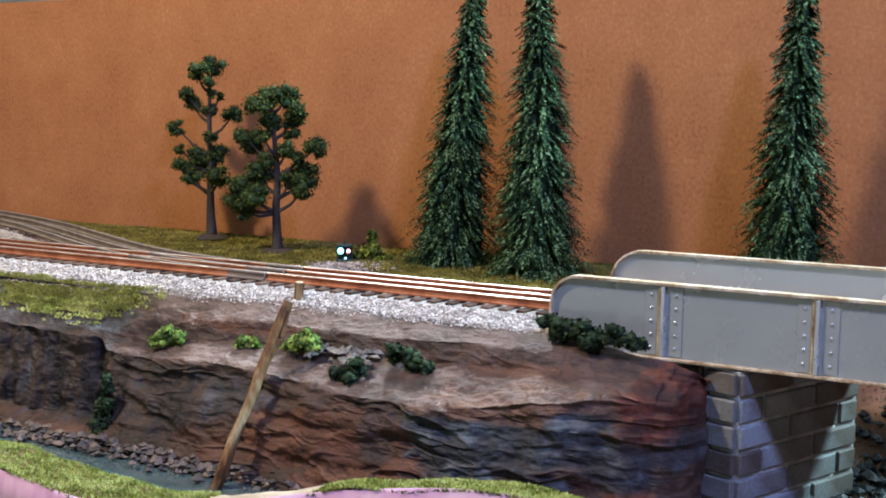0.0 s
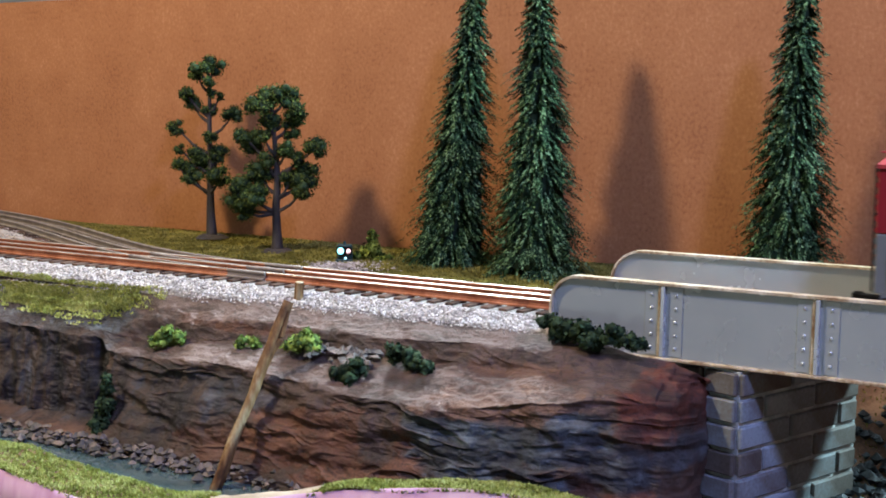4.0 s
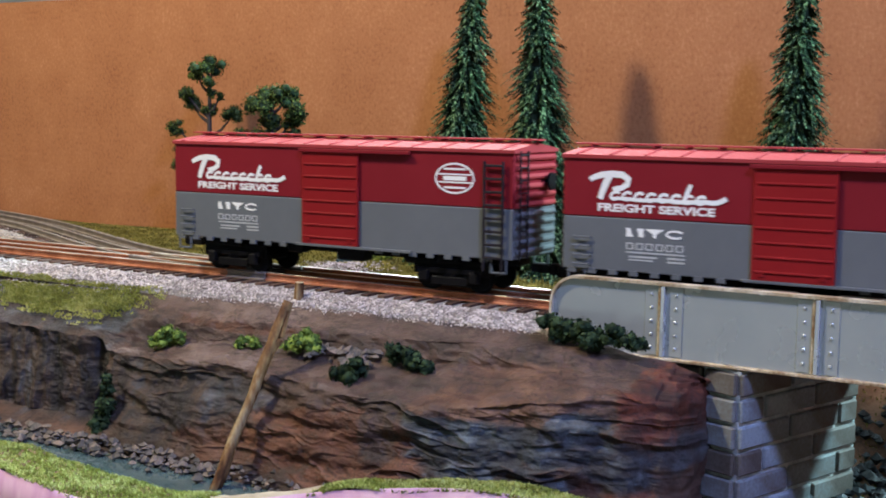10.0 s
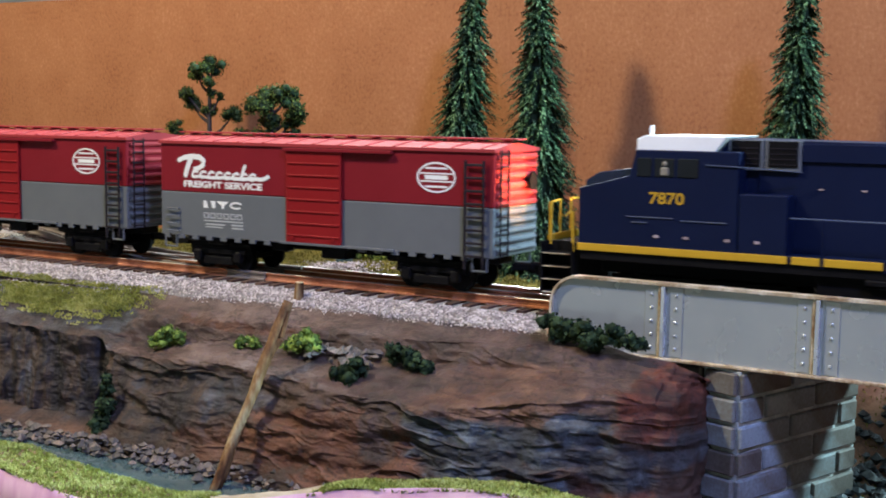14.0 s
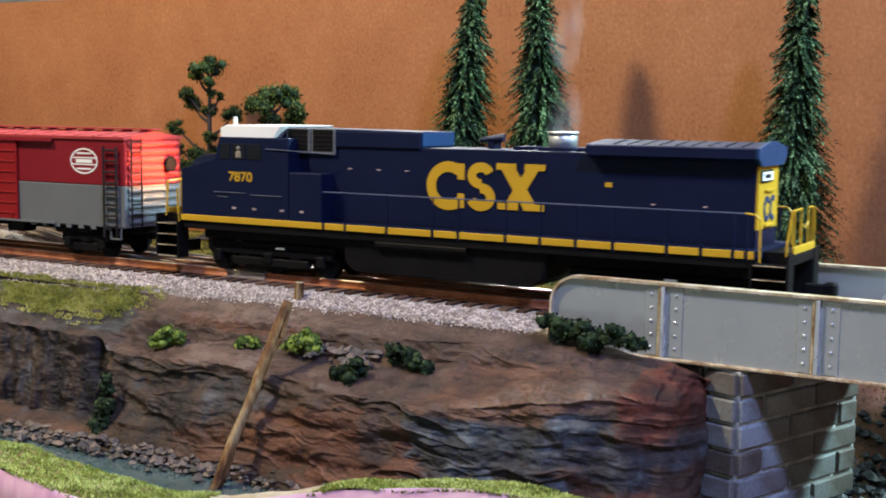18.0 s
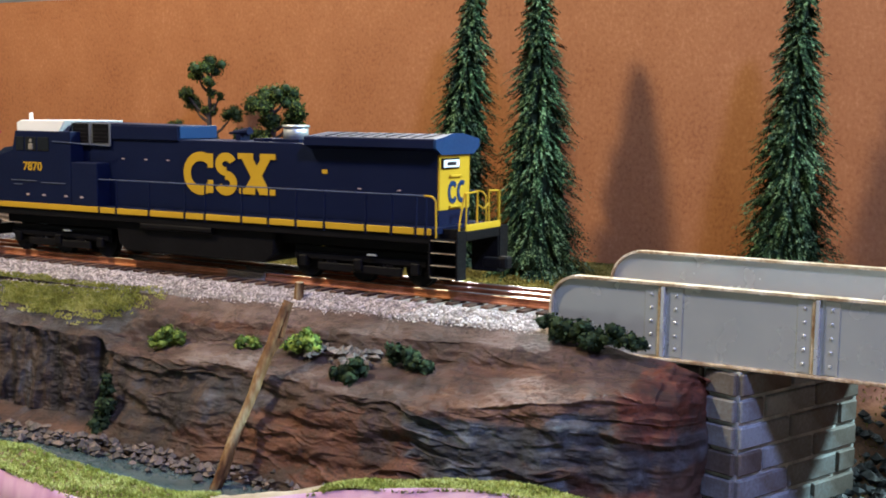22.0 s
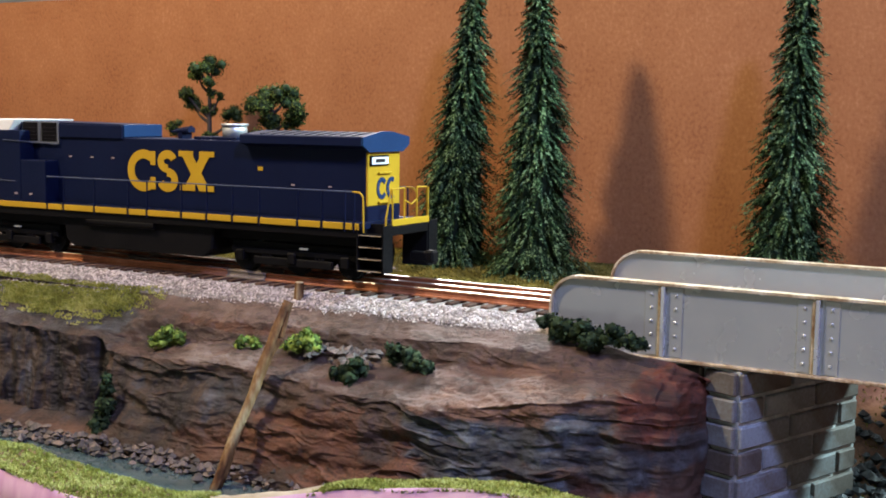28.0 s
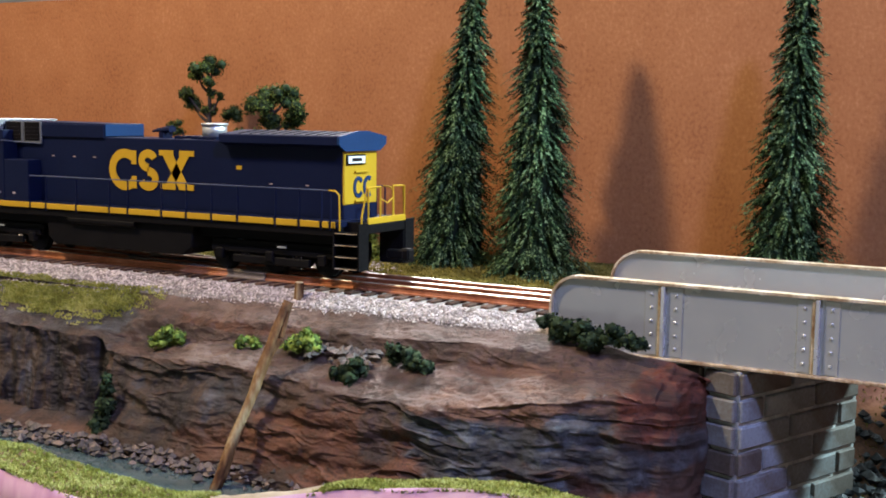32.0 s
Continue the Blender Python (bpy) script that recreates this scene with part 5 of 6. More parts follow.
    # reporting marks: plain shapes and bars of their size
    for pts in ([(-0.0924, 0.0426), (-0.0924, 0.0474), (-0.0900, 0.0474), (-0.0884, 0.0426)], [(-0.0862, 0.0474), (-0.0822, 0.0474), (-0.0822, 0.0426), (-0.0846, 0.0426)],
                [(-0.0812, 0.0474), (-0.0704, 0.0474), (-0.0747, 0.0445), (-0.0747, 0.0426), (-0.0766, 0.0426), (-0.0766, 0.0445)]):
        bm = bmesh.new()
        prism(bm, pts, y - 0.00015, y + 0.0001)
        part("marking_shape", bm, WHITE, root)
    ribbon([(-0.0637 + 0.0050 * math.cos(a), 0.0450 + 0.0019 * math.sin(a)) for a in [0.6 + i * 0.17 for i in range(30)]], lambda f: 0.0012, "marking_shape", WHITE, root, y)
    for k in range(6):
        x = -0.0902 + k * 0.0058
        bm = bmesh.new()
        for dz in (-0.0016, 0.0016):
            box(bm, (x, y, 0.0374 + dz), (0.0042, 0.0003, 0.0007))
        for dx in (-0.0018, 0.0018):
            box(bm, (x + dx, y, 0.0374), (0.0008, 0.0003, 0.0026))
        part("marking_bar", bm, FINE_PRINT, root)
    for x, z, w, t in ((-0.0752, 0.0339, 0.034, 0.0009), (-0.0823, 0.0315, 0.0165, 0.0010), (-0.0630, 0.0317, 0.0100, 0.0011), (-0.0835, 0.0297, 0.0145, 0.0008), (-0.0630, 0.0296, 0.0100, 0.0011)):
        bm = bmesh.new()
        box(bm, (x, y, z), (w, 0.0003, t))
        part("marking_bar", bm, FINE_PRINT, root)
    ring = [(0.0915 + 0.0131 * math.cos(a), 0.0697 + 0.0088 * math.sin(a)) for a in [i * math.pi / 24 for i in range(49)]]
    ribbon(ring, lambda f: 0.0011, "emblem_ring", WHITE, root, y, "white oval emblem ring")
    for dz, w, t in ((0.0056, 0.015, 0.0012), (0.0024, 0.023, 0.0009), (0.0, 0.016, 0.0026), (-0.0024, 0.023, 0.0009), (-0.0056, 0.015, 0.0012)):
        bm = bmesh.new()
        box(bm, (0.0915, y, 0.0697 + dz), (w, 0.0003, t))
        part("emblem_bar", bm, WHITE, root)
    return root, wheels


def locomotive():
    """A long wide-cab road diesel; its middle is the origin, the cab leads towards -x."""
    root = empty("locomotive", pose(0, 0, 0), "dark blue diesel locomotive with yellow stripe and end", "locomotive")
    wheels = []
    deck = 0.0365
    hw, ww = 0.0195, 0.0325

    def block_part(name, pts, y0, y1, mat, label="", bevel=0.0008):
        b = bmesh.new()
        prism(b, pts, y0, y1)
        if bevel:
            bmesh.ops.bevel(b, geom=b.edges[:], offset=bevel, segments=2, affect="EDGES", profile=0.6)
        return part(name, b, mat, root, label)

    # frame and walkway
    bm = bmesh.new()
    box(bm, (-0.0035, 0, deck - 0.0045), (0.398, 2 * ww - 0.002, 0.007), 0.0006)
    part("frame", bm, BLACK, root)
    bm = bmesh.new()
    box(bm, (-0.0035, 0, deck - 0.0001), (0.400, 2 * ww - 0.0006, 0.004), 0.0002)
    part("walkway", bm, BLUE, root)
    # yellow sill stripe, broken by the stanchion feet
    cuts = [-0.2045, -0.0837, -0.067, -0.0357, -0.0027, 0.0152, 0.0471, 0.0696, 0.092, 0.1146, 0.1462, 0.1655, 0.1831, 0.1902, 0.1954]
    for s in (-1, 1):
        for a, b in zip(cuts[:-1], cuts[1:]):
            bm = bmesh.new()
            box(bm, ((a + b) / 2, s * (ww - 0.0001), deck - 0.0004), (b - a - 0.0022, 0.0012, 0.0041), 0.0002)
            part("sill_stripe", bm, YELLOW, root, "yellow sill stripe")
    # long hood in three lengths, raised box behind the cab, flared radiator
    block_part("engine_hood", [(-0.105, deck), (0.1905, deck), (0.1905, 0.0875), (-0.105, 0.0875)], -hw, hw, BLUE, "dark blue engine hood")
    block_part("raised_hood", [(-0.125, 0.086), (-0.0185, 0.086), (-0.0185, 0.0972), (-0.125, 0.0984)], -hw - 0.0004, hw + 0.0004, BLUE, "blue raised hood section")
    # plate that paints the cool light onto the hood's end face
    bm = bmesh.new()
    box(bm, (-0.0181, 0, 0.0924), (0.0008, 2 * hw, 0.0086), 0.0002)
    part("hood_end", bm, BLUE_LIT_END, root, "end of the raised hood, blue brightened as if lit")
    block_part("hood_link", [(-0.1145, deck), (-0.1035, deck), (-0.1035, 0.0950), (-0.1145, 0.0950)], -hw + 0.001, hw - 0.001, BLUE, "", 0.0004)
    for s in (-1, 1):
        bm = bmesh.new()
        box(bm, (-0.0722, s * (hw + 0.0008), 0.0916), (0.1068, 0.0012, 0.0096), 0.0003)
        part("hood_side", bm, BLUE, root)
    prof = [(-hw, 0.0842), (-hw - 0.0076, 0.0866), (-hw - 0.0076, 0.0916), (-hw - 0.0066, 0.0924), (0, 0.0950), (hw + 0.0066, 0.0924), (hw + 0.0076, 0.0916), (hw + 0.0076, 0.0866), (hw, 0.0842)]
    bm = bmesh.new()
    a = [bm.verts.new((0.0945, y, z)) for y, z in prof]
    b = [bm.verts.new((0.1925, y, z)) for y, z in prof]
    bm.faces.new(a)
    bm.faces.new(list(reversed(b)))
    for i in range(len(prof)):
        j = (i + 1) % len(prof)
        bm.faces.new((a[j], a[i], b[i], b[j]))
    bmesh.ops.recalc_face_normals(bm, faces=bm.faces[:])
    rad = part("radiator", bm, BLUE, root, "flared blue radiator housing")
    # end plate with its light put into the blue
    bm = bmesh.new()
    w0, w1 = hw + 0.0080, hw + 0.0005
    gable = [(-w1, 0.0825), (w1, 0.0825), (w0, 0.0868), (w0, 0.0920), (w1 * 0.3, 0.0956), (-w1 * 0.3, 0.0956), (-w0, 0.0920), (-w0, 0.0868)]
    a = [bm.verts.new((0.1922, y, z)) for y, z in gable]
    b = [bm.verts.new((0.1940, y, z)) for y, z in gable]
    bm.faces.new(a)
    bm.faces.new(list(reversed(b)))
    for i in range(len(gable)):
        j = (i + 1) % len(gable)
        bm.faces.new((a[j], a[i], b[i], b[j]))
    bmesh.ops.recalc_face_normals(bm, faces=bm.faces[:])
    part("radiator_end", bm, BLUE_LIT_END, rad, "gabled end plate, blue brightened as if lit")
    for k in range(9):
        bm = bmesh.new()
        box(bm, (0.110 + k * 0.0092, -0.0130, 0.0939), (0.0008, 0.0225, 0.0006), 0, pose(0, 0, 0, 21.5 / 4, 0, 0))
        part("radiator_seam", bm, BLACK, rad)
    # rear: yellow end panel, number board, bars for the emblem
    bm = bmesh.new()
    box(bm, (0.1911, 0, 0.0652), (0.0016, 2 * hw - 0.001, 0.0345), 0.0004)
    rear = part("end_panel", bm, YELLOW, root, "yellow rear end panel")
    bm = bmesh.new()
    box(bm, (0.1909, 0, 0.0425), (0.0012, 2 * hw - 0.0004, 0.0108), 0.0003)
    part("end_lower_panel", bm, BLUE, rear)
    bm = bmesh.new()
    box(bm, (0.1923, -0.0065, 0.0770), (0.0012, 0.0215, 0.0068), 0.0003)
    board = part("number_board", bm, BLACK, rear)
    bm = bmesh.new()
    box(bm, (0.1930, -0.0065, 0.0770), (0.0006, 0.0190, 0.0046))
    part("board_face", bm, ROOF_WHITE, rear)
    bm = bmesh.new()
    box(bm, (0.19335, -0.0065, 0.0770), (0.0003, 0.0110, 0.0022))
    part("marking_bar", bm, LADDER, rear)
    for cy, lo, hi in ((-0.0030, 40, 320), (0.0085, 60, 300)):
        bm = bmesh.new()
        pts = [(0.1921, cy + 0.0046 * math.cos(math.radians(q)), 0.0590 + 0.0058 * math.sin(math.radians(q))) for q in range(lo, hi + 1, 20)]
        for p, q in zip(pts[:-1], pts[1:]):
            d = Vector(q) - Vector(p)
            box(bm, (Vector(p) + Vector(q)) / 2, (0.0006, d.length * 1.35, 0.0027), 0, Matrix.Rotation(math.atan2(d.z, d.y), 4, "X"))
        part("emblem_arc", bm, BLUE_LIT_END, rear, "blue open ring emblem")
    for z in (0.0690, 0.0500):
        bm = bmesh.new()
        box(bm, (0.1927, 0.0, z), (0.0014, 0.015, 0.0013), 0.0002)
        part("grab_bar", bm, YELLOW, rear)
    # cab and nose
    block_part("nose", [(-0.2035, deck), (-0.165, deck), (-0.165, 0.0825), (-0.1965, 0.0780), (-0.2045, 0.0730)], -0.0205, 0.0205, NOSE, "dark blue short nose")
    block_part("cab", [(-0.2035, deck - 0.002), (-0.112, deck - 0.002), (-0.112, 0.0915), (-0.1700, 0.0915), (-0.1735, 0.0772), (-0.2035, 0.0692)], -ww + 0.0006, ww - 0.0006, BLUE, "dark blue wide cab")
    block_part("cab_roof", [(-0.1705, 0.0905), (-0.1265, 0.0905), (-0.1195, 0.0995), (-0.1655, 0.0995), (-0.1705, 0.0975)], -ww + 0.003, ww - 0.003, ROOF_WHITE, "white cab roof", 0.0006)
    for s in (-1, 1):
        for x0, x1 in ((-0.1690, -0.1605), (-0.1590, -0.1475), (-0.1460, -0.1340)):
            bm = bmesh.new()
            box(bm, ((x0 + x1) / 2, s * (ww - 0.0005), 0.0820), (x1 - x0, 0.0008, 0.0102), 0.0003)
            part("cab_window", bm, GLASS, root, "dark cab side window")
        for x in (-0.1118, -0.0918):
            bm = bmesh.new()
            box(bm, (x, s * (hw + 0.0016), 0.0898), (0.0190, 0.0012, 0.0162), 0.0003)
            fr = part("vent_frame", bm, GREY, root, "grey vent frame")
            bm = bmesh.new()
            box(bm, (x, s * (hw + 0.0023), 0.0906), (0.0158, 0.0008, 0.0138), 0.0002)
            part("vent_opening", bm, BLACK, fr)
            for k in range(4):
                bm = bmesh.new()
                box(bm, (x, s * (hw + 0.0028), 0.0852 + k * 0.0028), (0.0146, 0.0004, 0.0005))
                part("vent_slat", bm, LADDER, fr)
        bm = bmesh.new()
        tube_path(bm, [(-0.130, s * 0.0325, 0.0842), (-0.112, s * 0.0325, 0.0836), (-0.080, s * 0.0250, 0.0816)], 0.0003, 6)
        part("grab_rail", bm, RAIL_PAINT, root, "pale grab rail behind the cab")
        for xa, xb, zz in ((-0.1745, -0.1475, 0.0545), (-0.1430, -0.1175, 0.0535), (-0.1715, -0.1625, 0.0515)):
            bm = bmesh.new()
            rod(bm, (xa, s * (ww - 0.0002), zz), (xb, s * (ww - 0.0002), zz), 0.0003, 0.0003, 5)
            part("grab_rail", bm, RAIL_PAINT, root)
        # equipment cabinet behind the cab at walkway height
        bm = bmesh.new()
        box(bm, (-0.0985, s * 0.0245, 0.053), (0.026, 0.0155, 0.033), 0.0006)
        part("side_cabinet", bm, BLUE, root)
        for x in (-0.157, -0.140, -0.117, -0.101):
            bm = bmesh.new()
            box(bm, (x, s * (ww - 0.0004), deck + 0.0078), (0.0028, 0.0010, 0.0014))
            part("marking_bar", bm, MARK, root)
        for x, z in ((-0.072, 0.0728), (-0.050, 0.0728), (-0.029, 0.0728), (0.133, 0.0595), (0.163, 0.0595)):
            bm = bmesh.new()
            box(bm, (x, s * (hw + 0.0002), z), (0.0026, 0.0006, 0.0008))
            part("marking_bar", bm, MARK, root)
        bm = bmesh.new()
        box(bm, (0.106, s * (hw + 0.0002), 0.0695), (0.0042, 0.0006, 0.0026))
        part("marking_plate", bm, YELLOW, root)
    for y in (-0.011, 0.011):
        bm = bmesh.new()
        box(bm, (-0.1726, y, 0.0838), (0.0008, 0.016, 0.0105), 0.0003, pose(0, 0, 0, 0, 12, 0))
        part("windshield", bm, GLASS, root)
    bm = bmesh.new()
    box(bm, (-0.1530, -ww + 0.0004, 0.0800), (0.0050, 0.0016, 0.0050), 0.0007)
    bmesh.ops.create_icosphere(bm, subdivisions=2, radius=0.0016, matrix=Matrix.Translation((-0.1530, -ww + 0.0006, 0.0842)))
    part("cab_figure", bm, FIGURE, root, "plain painted cab figure shape")
    for y in (-0.0035, 0.0035):
        bm = bmesh.new()
        rod(bm, (-0.2030, y, 0.0655), (-0.2050, y, 0.0655), 0.0026, 0.0026, 14)
        lamp = part("headlight", bm, HEADLIGHT, root, "lit warm headlight")
        # unseen barrel added round the lens to narrow its beam
        bm = bmesh.new()
        for r in (0.0027, 0.0032):
            bmesh.ops.create_cone(bm, cap_ends=False, segments=16, radius1=r, radius2=r, depth=0.0085, matrix=Matrix.Translation((-0.2080, y, 0.0655)) @ pose(0, 0, 0, 0, 97, 0))
        part("headlight_barrel", bm, BLACK, root)
    # roof details: exhaust stack, horn, antenna, bell
    bm = bmesh.new()
    rod(bm, (0.0680, 0, 0.0885), (0.0680, 0, 0.0982), 0.0086, 0.0086, 24)
    rod(bm, (0.0680, 0, 0.0972), (0.0680, 0, 0.0988), 0.0095, 0.0095, 24)
    part("exhaust_pipe", bm, CHROME, root, "bright metal exhaust outlet", True)
    bm = bmesh.new()
    for k, y in enumerate((-0.004, 0, 0.004)):
        rod(bm, (0.0135, y, 0.0925 + 0.001 * (k % 2)), (0.0305 - 0.002 * k, y, 0.0938 + 0.001 * (k % 2)), 0.0008, 0.0021, 10)
    box(bm, (0.022, 0, 0.0893), (0.004, 0.01, 0.0055))
    part("horn", bm, BLUE, root, "blue roof horn cluster")
    bm = bmesh.new()
    rod(bm, (-0.1655, -0.02, 0.097), (-0.1655, -0.02, 0.1048), 0.0015, 0.0013, 8)
    part("antenna", bm, ROOF_WHITE, root)
    for x in (0.045, 0.068, 0.086):
        bm = bmesh.new()
        box(bm, (x, 0, 0.0885), (0.023 if x == 0.068 else 0.008, 0.024, 0.0022), 0.0003)
        part("roof_hatch", bm, BLUE, root)
    # handrails with stanchions
    for s in (-1, 1):
        posts = [-0.067, -0.0357, -0.0027, 0.0152, 0.0471, 0.0696, 0.092, 0.1146, 0.1462, 0.1655, 0.1831, 0.1902]
        rail_z = 0.0580
        bm = bmesh.new()
        rod(bm, (-0.084, s * (ww - 0.0006), rail_z), (0.189, s * (ww - 0.0006), rail_z), 0.00042, 0.00042, 6)
        part("handrail", bm, RAIL_PAINT, root)
        for x in posts:
            bm = bmesh.new()
            rod(bm, (x, s * (ww - 0.0006), deck - 0.004), (x, s * (ww - 0.0006), rail_z), 0.0007, 0.0006, 6)
            part("stanchion", bm, BLUE, root)
        bm = bmesh.new()
        tube_path(bm, [(0.189, s * (ww - 0.0006), rail_z), (0.1945, s * (ww - 0.0006), rail_z - 0.0004), (0.197, s * (ww - 0.0006), rail_z - 0.003), (0.1975, s * (ww - 0.0006), deck - 0.004)], 0.0006, 6)
        part("end_rail", bm, YELLOW, root, "yellow end handrail")
        bm = bmesh.new()
        tube_path(bm, [(-0.207, s * (ww - 0.0006), deck + 0.019), (-0.2065, s * (ww - 0.0006), deck - 0.004)], 0.0009, 6)
        part("end_rail", bm, YELLOW, root)
    # end platforms with yellow rails, gates and steps
    for s, e in ((-1, 0.226), (1, 0.2122)):
        bm = bmesh.new()
        box(bm, (s * (e - 0.0095), 0, deck - 0.003), (0.020, 0.044, 0.006), 0.0006)
        part("platform", bm, BLACK, root)
        for yside in (-1, 1):
            y1, y2 = yside * 0.0215, yside * 0.0075
            bm = bmesh.new()
            tube_path(bm, [(s * (e - 0.0025), y1 + yside * 0.004, deck - 0.001), (s * (e - 0.0025), y1 + yside * 0.0035, deck + 0.006), (s * (e - 0.001), y1, deck + 0.0232), (s * e, y2, deck + 0.0238), (s * e, y2, deck + 0.002)], 0.0006, 6)
            tube_path(bm, [(s * e, y1, deck + 0.0232), (s * e, y1, deck + 0.001)], 0.0006, 6)
            part("end_rail", bm, YELLOW, root)
        bm = bmesh.new()
        box(bm, (s * (e + 0.0002), 0, deck + 0.0022), (0.001, 0.045, 0.0042), 0.0003)
        part("end_plate", bm, YELLOW, root, "yellow end plate")
        bm = bmesh.new()
        tube_path(bm, [(s * e, -0.0075, deck + 0.016), (s * (e + 0.0005), 0, deck + 0.013), (s * e, 0.0075, deck + 0.016)], 0.0005, 5)
        part("chain", bm, YELLOW, root)
        for yside in (-1, 1):
            bm = bmesh.new()
            for x in (e - 0.0192, e + 0.0002):
                box(bm, (s * x, yside * 0.0275, 0.0225), (0.0012, 0.011, 0.030), 0.0002)
            box(bm, (s * (e - 0.0095), yside * 0.0215, 0.0225), (0.019, 0.0012, 0.030), 0.0002)
            well = part("step_well", bm, BLACK, root)
            for k in range(4):
                bm = bmesh.new()
                box(bm, (s * (e - 0.0095), yside * 0.0275, 0.0085 + 0.0075 * k), (0.0182, 0.0105, 0.0009), 0.0002)
                st = part("step", bm, BLACK, well)
                bm = bmesh.new()
                box(bm, (s * (e - 0.0095), yside * 0.0329, 0.0085 + 0.0075 * k), (0.0170, 0.0006, 0.0005))
                part("step_edge", bm, GIRDER_RUST, well, "pale worn step edge")
        if s < 0:
            bm = bmesh.new()
            box(bm, (s * (e + 0.0028), 0, 0.012), (0.003, 0.030, 0.009), 0.0006)
            part("plow", bm, BLACK, root)
        bm = bmesh.new()
        box(bm, (s * (e + 0.008), 0, 0.0165), (0.013, 0.006, 0.006), 0.0008)
        box(bm, (s * (e + 0.015), 0.0014, 0.0165), (0.007, 0.008, 0.008), 0.0012)
        part("coupler", bm, BLACK, root)
    # black filler box added for the solid shade under the frame
    bm = bmesh.new()
    box(bm, (-0.004, 0, 0.0262), (0.380, 0.040, 0.010), 0.0008)
    part("underbody", bm, BLACK, root)
    # fuel tank, air reservoir, trucks
    bm = bmesh.new()
    prism(bm, [(-0.072, 0.031), (0.072, 0.031), (0.070, 0.013), (0.062, 0.0075), (-0.062, 0.0075), (-0.070, 0.013)], -0.028, 0.028)
    bmesh.ops.bevel(bm, geom=bm.edges[:], offset=0.001, segments=1, affect="EDGES")
    part("fuel_tank", bm, BLACK, root)
    bm = bmesh.new()
    rod(bm, (-0.045, -0.029, 0.027), (0.02, -0.029, 0.027), 0.003, 0.003, 10)
    part("air_reservoir", bm, BLACK, root)
    for x in (-0.135, 0.135):
        truck(root, x, 3, 0.0215, 0.0107, "truck", wheels)
        for s in (-1, 1):
            bm = bmesh.new()
            box(bm, (x + 0.012, s * 0.0262, 0.0185), (0.007, 0.001, 0.0012))
            part("brake_cylinder", bm, GIRDER, root)
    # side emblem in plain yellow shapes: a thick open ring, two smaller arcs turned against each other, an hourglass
    y = -hw - 0.0003

    def arc(cx, cz, rx, rz, lo, hi):
        return [(cx + rx * math.cos(a), cz + rz * math.sin(a)) for a in [math.radians(lo + (hi - lo) * i / 36) for i in range(37)]]

    ribbon(arc(0.0010, 0.0648, 0.0122, 0.0117, 52, 308), lambda f: 0.0064, "emblem_ring", YELLOW, root, y, "thick yellow painted open ring")
    for x, z, hh in ((0.0098, 0.0737, 0.0098), (0.0098, 0.0560, 0.0088)):
        bm = bmesh.new()
        box(bm, (x, y - 0.0001, z), (0.0048, 0.0004, hh), 0.0001)
        part("emblem_bar", bm, YELLOW, root)
    ribbon(arc(0.0235, 0.0718, 0.0062, 0.0050, 20, 275), lambda f: 0.0058, "emblem_arc", YELLOW, root, y - 0.0001)
    ribbon(arc(0.0235, 0.0588, 0.0068, 0.0054, 95, -160), lambda f: 0.0060, "emblem_arc", YELLOW, root, y - 0.0001)
    for pts in ([(0.0352, 0.0795), (0.0448, 0.0795), (0.0625, 0.0522), (0.0528, 0.0522)], [(0.0558, 0.0795), (0.0642, 0.0795), (0.0462, 0.0522), (0.0378, 0.0522)],
                [(0.0342, 0.0796), (0.0472, 0.0796), (0.0472, 0.0758), (0.0342, 0.0758)], [(0.0530, 0.0796), (0.0662, 0.0796), (0.0662, 0.0758), (0.0530, 0.0758)],
                [(0.0352, 0.0560), (0.0488, 0.0560), (0.0488, 0.0521), (0.0352, 0.0521)], [(0.0524, 0.0560), (0.0658, 0.0560), (0.0658, 0.0521), (0.0524, 0.0521)]):
        bm = bmesh.new()
        prism(bm, pts, y - 0.0003 - (pts[0][0] * 7 + pts[0][1]) % 0.0002, y + 0.0001)
        part("emblem_wedge", bm, YELLOW, root)
    text_mesh("7870", 0.0088, "lettering", YELLOW, root, Matrix.Translation((-0.1516, -ww + 0.0003, 0.0650)) @ pose(0, 0, 0, 90, 0, 0), 1.15)
    return root, wheels


def smoke_material():
    """Thin white smoke: almost clear, a little denser in wisps."""
    m = bpy.data.materials.new("thin_smoke")
    m.use_nodes = True
    n, l = m.node_tree.nodes, m.node_tree.links
    b = n["Principled BSDF"]
    b.inputs["Base Color"].default_value = (0.8, 0.8, 0.82, 1)
    b.inputs["Roughness"].default_value, b.inputs["Specular IOR Level"].default_value = 1.0, 0.0
    co, t, r = n.new("ShaderNodeTexCoord"), n.new("ShaderNodeTexNoise"), n.new("ShaderNodeMapRange")
    t.inputs["Scale"].default_value, t.inputs["Detail"].default_value = 90, 3
    l.new(co.outputs["Object"], t.inputs["Vector"])
    l.new(t.outputs[0], r.inputs[0])
    r.inputs[1].default_value, r.inputs[2].default_value, r.inputs[3].default_value, r.inputs[4].default_value = 0.35, 0.7, 0.0, 0.038
    l.new(r.outputs[0], b.inputs["Alpha"])
    return m


SMOKE = smoke_material()


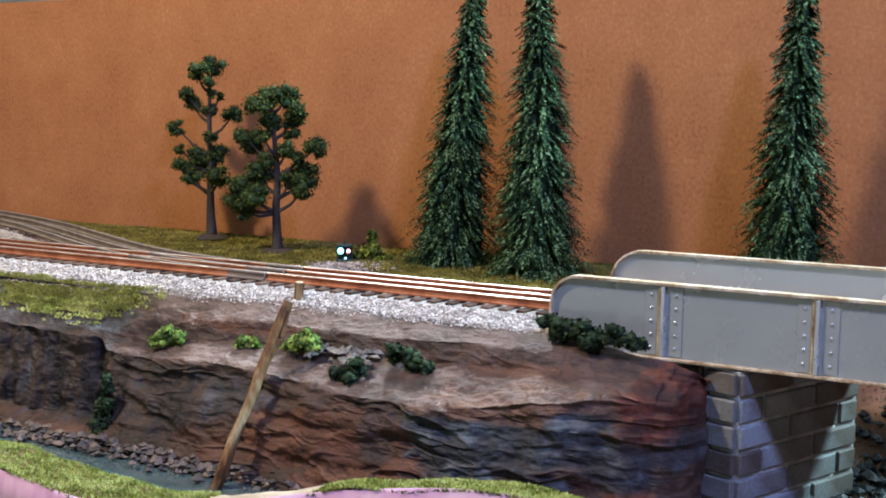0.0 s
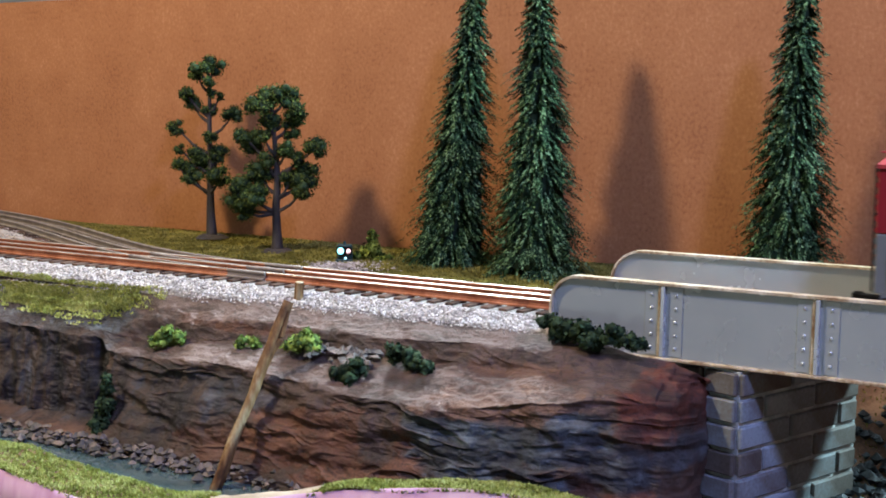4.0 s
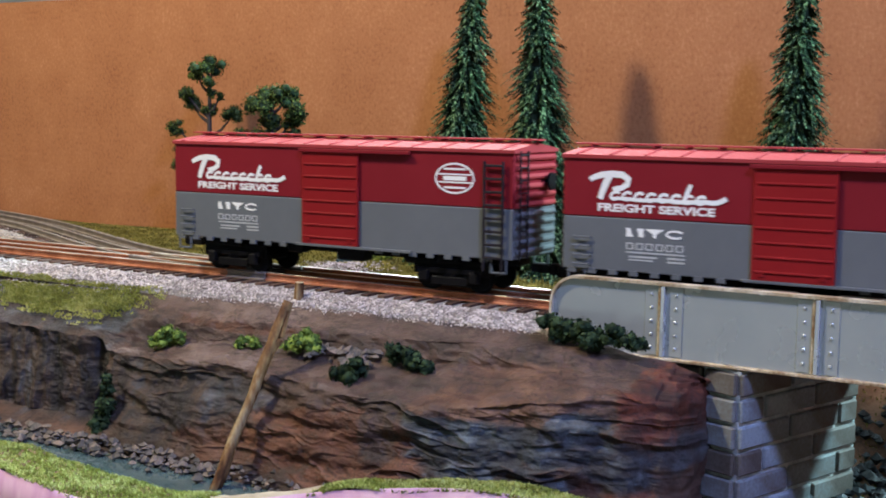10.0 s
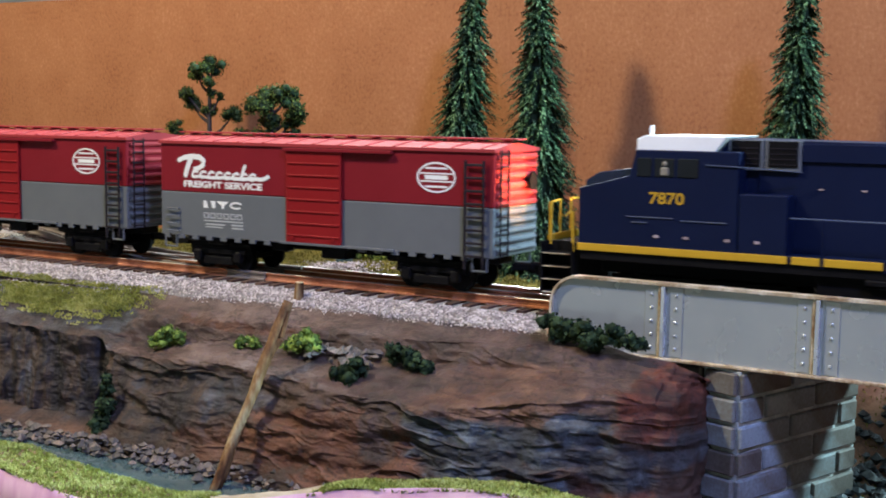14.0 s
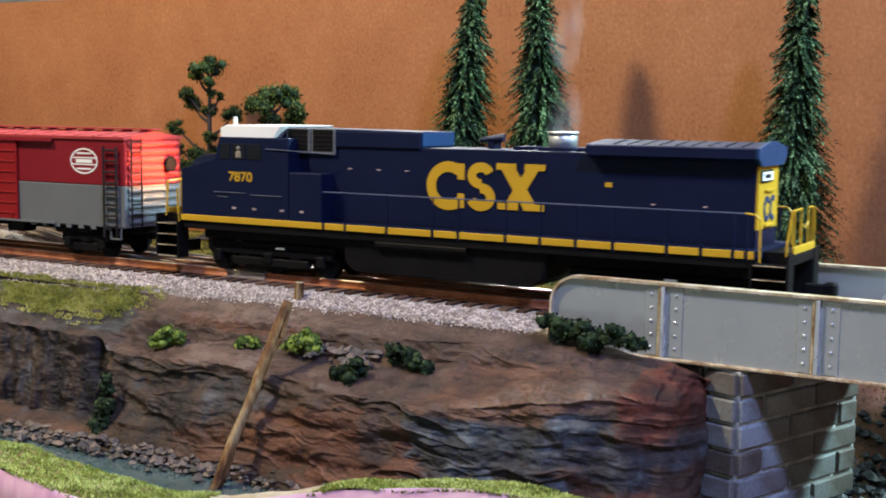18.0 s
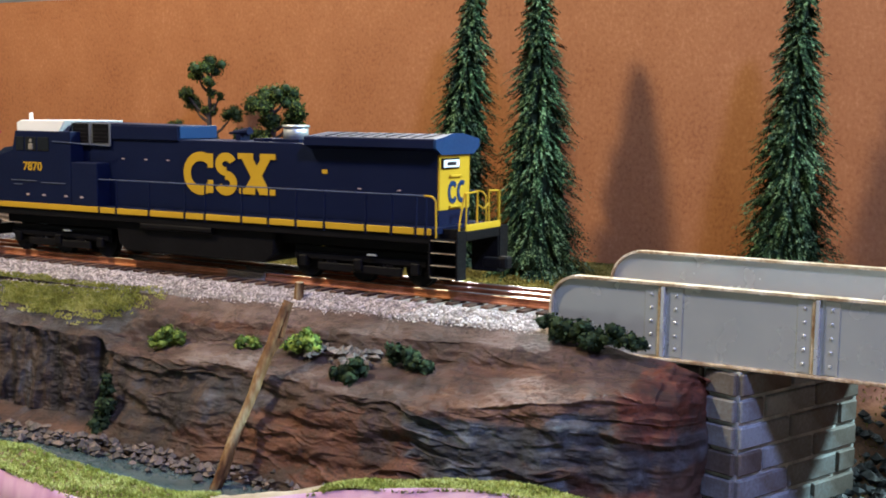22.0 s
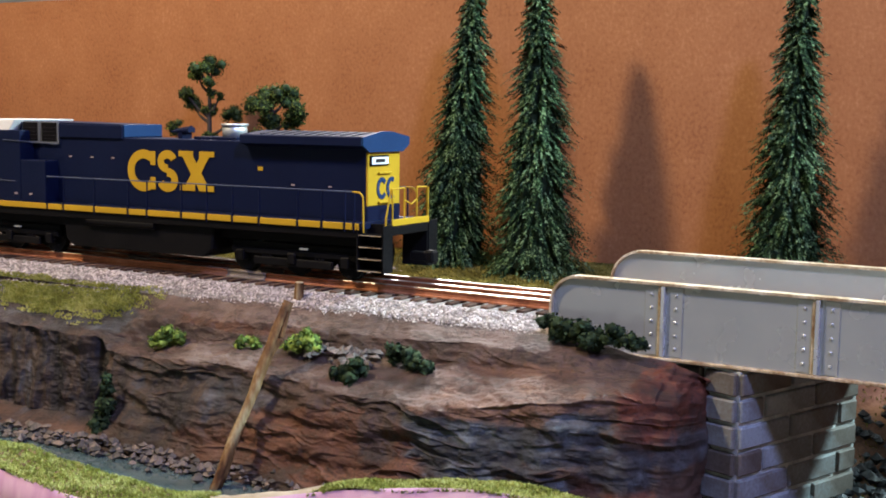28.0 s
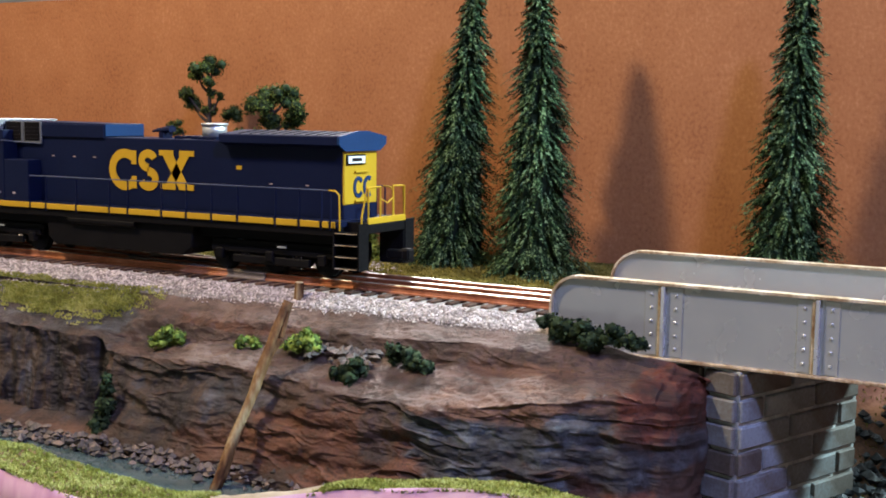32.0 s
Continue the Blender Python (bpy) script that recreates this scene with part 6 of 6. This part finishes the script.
def smoke_puff():
    """A drawn-out puff in four nested lumps; it starts inside the hood under the exhaust."""
    V, F = [], []
    for k, (rx, rz) in enumerate(((0.0105, 0.0235), (0.0082, 0.021), (0.0060, 0.017), (0.0036, 0.013))):
        b = bmesh.new()
        bmesh.ops.create_uvsphere(b, u_segments=14, v_segments=12, radius=1)
        at = len(V)
        b.verts.index_update()
        for v in b.verts:
            q = 1 + 0.22 * noise.noise(v.co * 1.7 + Vector((k * 3.1, 0, 0)))
            V.append((v.co.x * rx * q + 0.001 * math.sin(v.co.z * 3), v.co.y * rx * q, v.co.z * rz))
        F += [tuple(at + v.index for v in f.verts) for f in b.faces]
        b.free()
    tagged(raw("smoke_puff", V, F, SMOKE, smooth=True), "faint white wisp of smoke from the locomotive exhaust", "smoke", "smoke over the exhaust")


CAR_LABEL = "red and grey boxcar with white lettering and red door"
car_a, wheels_a = boxcar(CAR_LABEL)
car_b = copy_thing(car_a, pose(0.2945, 0, 0))
wheels_b = []
for t_ob in car_b.children:
    for w_ob in t_ob.children:
        if w_ob.name.startswith("wheelset"):
            wheels_b.append((w_ob, w_ob.location.x, w_ob.location.z))
engine, wheels_e = locomotive()
smoke_puff()
PUFFS = [bpy.data.objects["smoke_puff"]]
PUFFS += [copy_thing(PUFFS[0], pose(0, 0, 0)) for _ in range(25)]


def motions():
    """The train rolls west, slows, rests, creeps on a little and stops; an added disc turns to swap the signal's lit
    colours.
    """
    run = [(0, 0.3223), (1, 0.2437), (2, 0.1651), (3, 0.0866), (4, 0.0080), (5, -0.0706), (5.5, -0.1099), (6, -0.1490), (6.5, -0.1885), (7, -0.2274), (7.5, -0.2670), (8, -0.3056), (8.5, -0.3424), (9, -0.3798), (9.5, -0.4195), (10, -0.4591), (10.5, -0.4978), (11, -0.5373), (11.5, -0.5751), (12, -0.6144), (12.5, -0.6525), (13, -0.6919), (13.5, -0.7293), (14, -0.7665), (14.5, -0.8043), (16.5, -0.9568), (17, -0.9939), (17.5, -1.0288), (18, -1.0632), (18.5, -1.0944), (19, -1.1235), (19.5, -1.1506), (20, -1.1786), (20.5, -1.2023), (21, -1.2235), (21.5, -1.2436), (22, -1.2609), (22.5, -1.2737), (23, -1.2862), (23.5, -1.2976), (24, -1.3051), (24.5, -1.3126), (25, -1.3138), (25.5, -1.3138), (27.5, -1.3138), (28, -1.3138), (28.5, -1.3144), (29, -1.3156), (29.5, -1.3264), (30, -1.3301), (30.5, -1.3314), (31, -1.3320), (31.5, -1.3320), (32, -1.3320)]
    for ob, off in ((car_a, 0.0), (car_b, 0.2945), (engine, 0.685)):
        walk(ob, [(t, pose(x + off, 0, 0, 0, -0.25, 0)) for t, x in run])
    ts = [r[0] for r in run]
    xs = [r[1] for r in run]
    moments = [i * 0.15 for i in range(169)] + [27.5, 28.5] + [28.65 + 0.15 * i for i in range(14)] + [32.0]
    for sets in (wheels_a, wheels_b, wheels_e):
        for ob, cx, r in sets:
            rows = []
            for t in moments:
                roll = -(xs[0] - float(np.interp(t, ts, xs))) / r
                rows.append((t, pose(cx, 0, r) @ Matrix.Rotation(roll, 4, "Y")))
            walk(ob, rows)
    # puffs ride in the hood, then leave the exhaust one by one and rise under the ceiling
    rng = np.random.default_rng(8)
    for i, puff in enumerate(PUFFS):
        t0 = 14.5 + 0.21 * i
        at = lambda t: float(np.interp(t, ts, xs)) + 0.685 + 0.0680
        rows = [(t, pose(at(t), 0, 0.0625)) for t in ts if t < t0 - 0.1] + [(t0, pose(at(t0), 0, 0.0625))]
        drag = rng.uniform(0.6, 0.85) * 0.075
        for dt in (0.12, 0.5, 1.0, 2.0, 5.685):
            rows.append((t0 + dt, pose(at(t0) - drag * dt + rng.uniform(-0.004, 0.004) * min(dt, 1), rng.uniform(-0.003, 0.003), 0.0625 + 0.24 * dt)))
        rows.append((32, pose(at(t0) - drag * 5.685, 0, 1.4269)))
        walk(puff, rows)
    base = pose(0.0001, -0.0045, 0.0105)
    walk(SIGNAL_DISC, [(t, base @ pose(0, 0, 0, 0, a, 0)) for t, a in ((0, 0), (4.2, 0), (4.35, 60), (4.5, 120), (4.65, 180), (32, 180))])


motions()
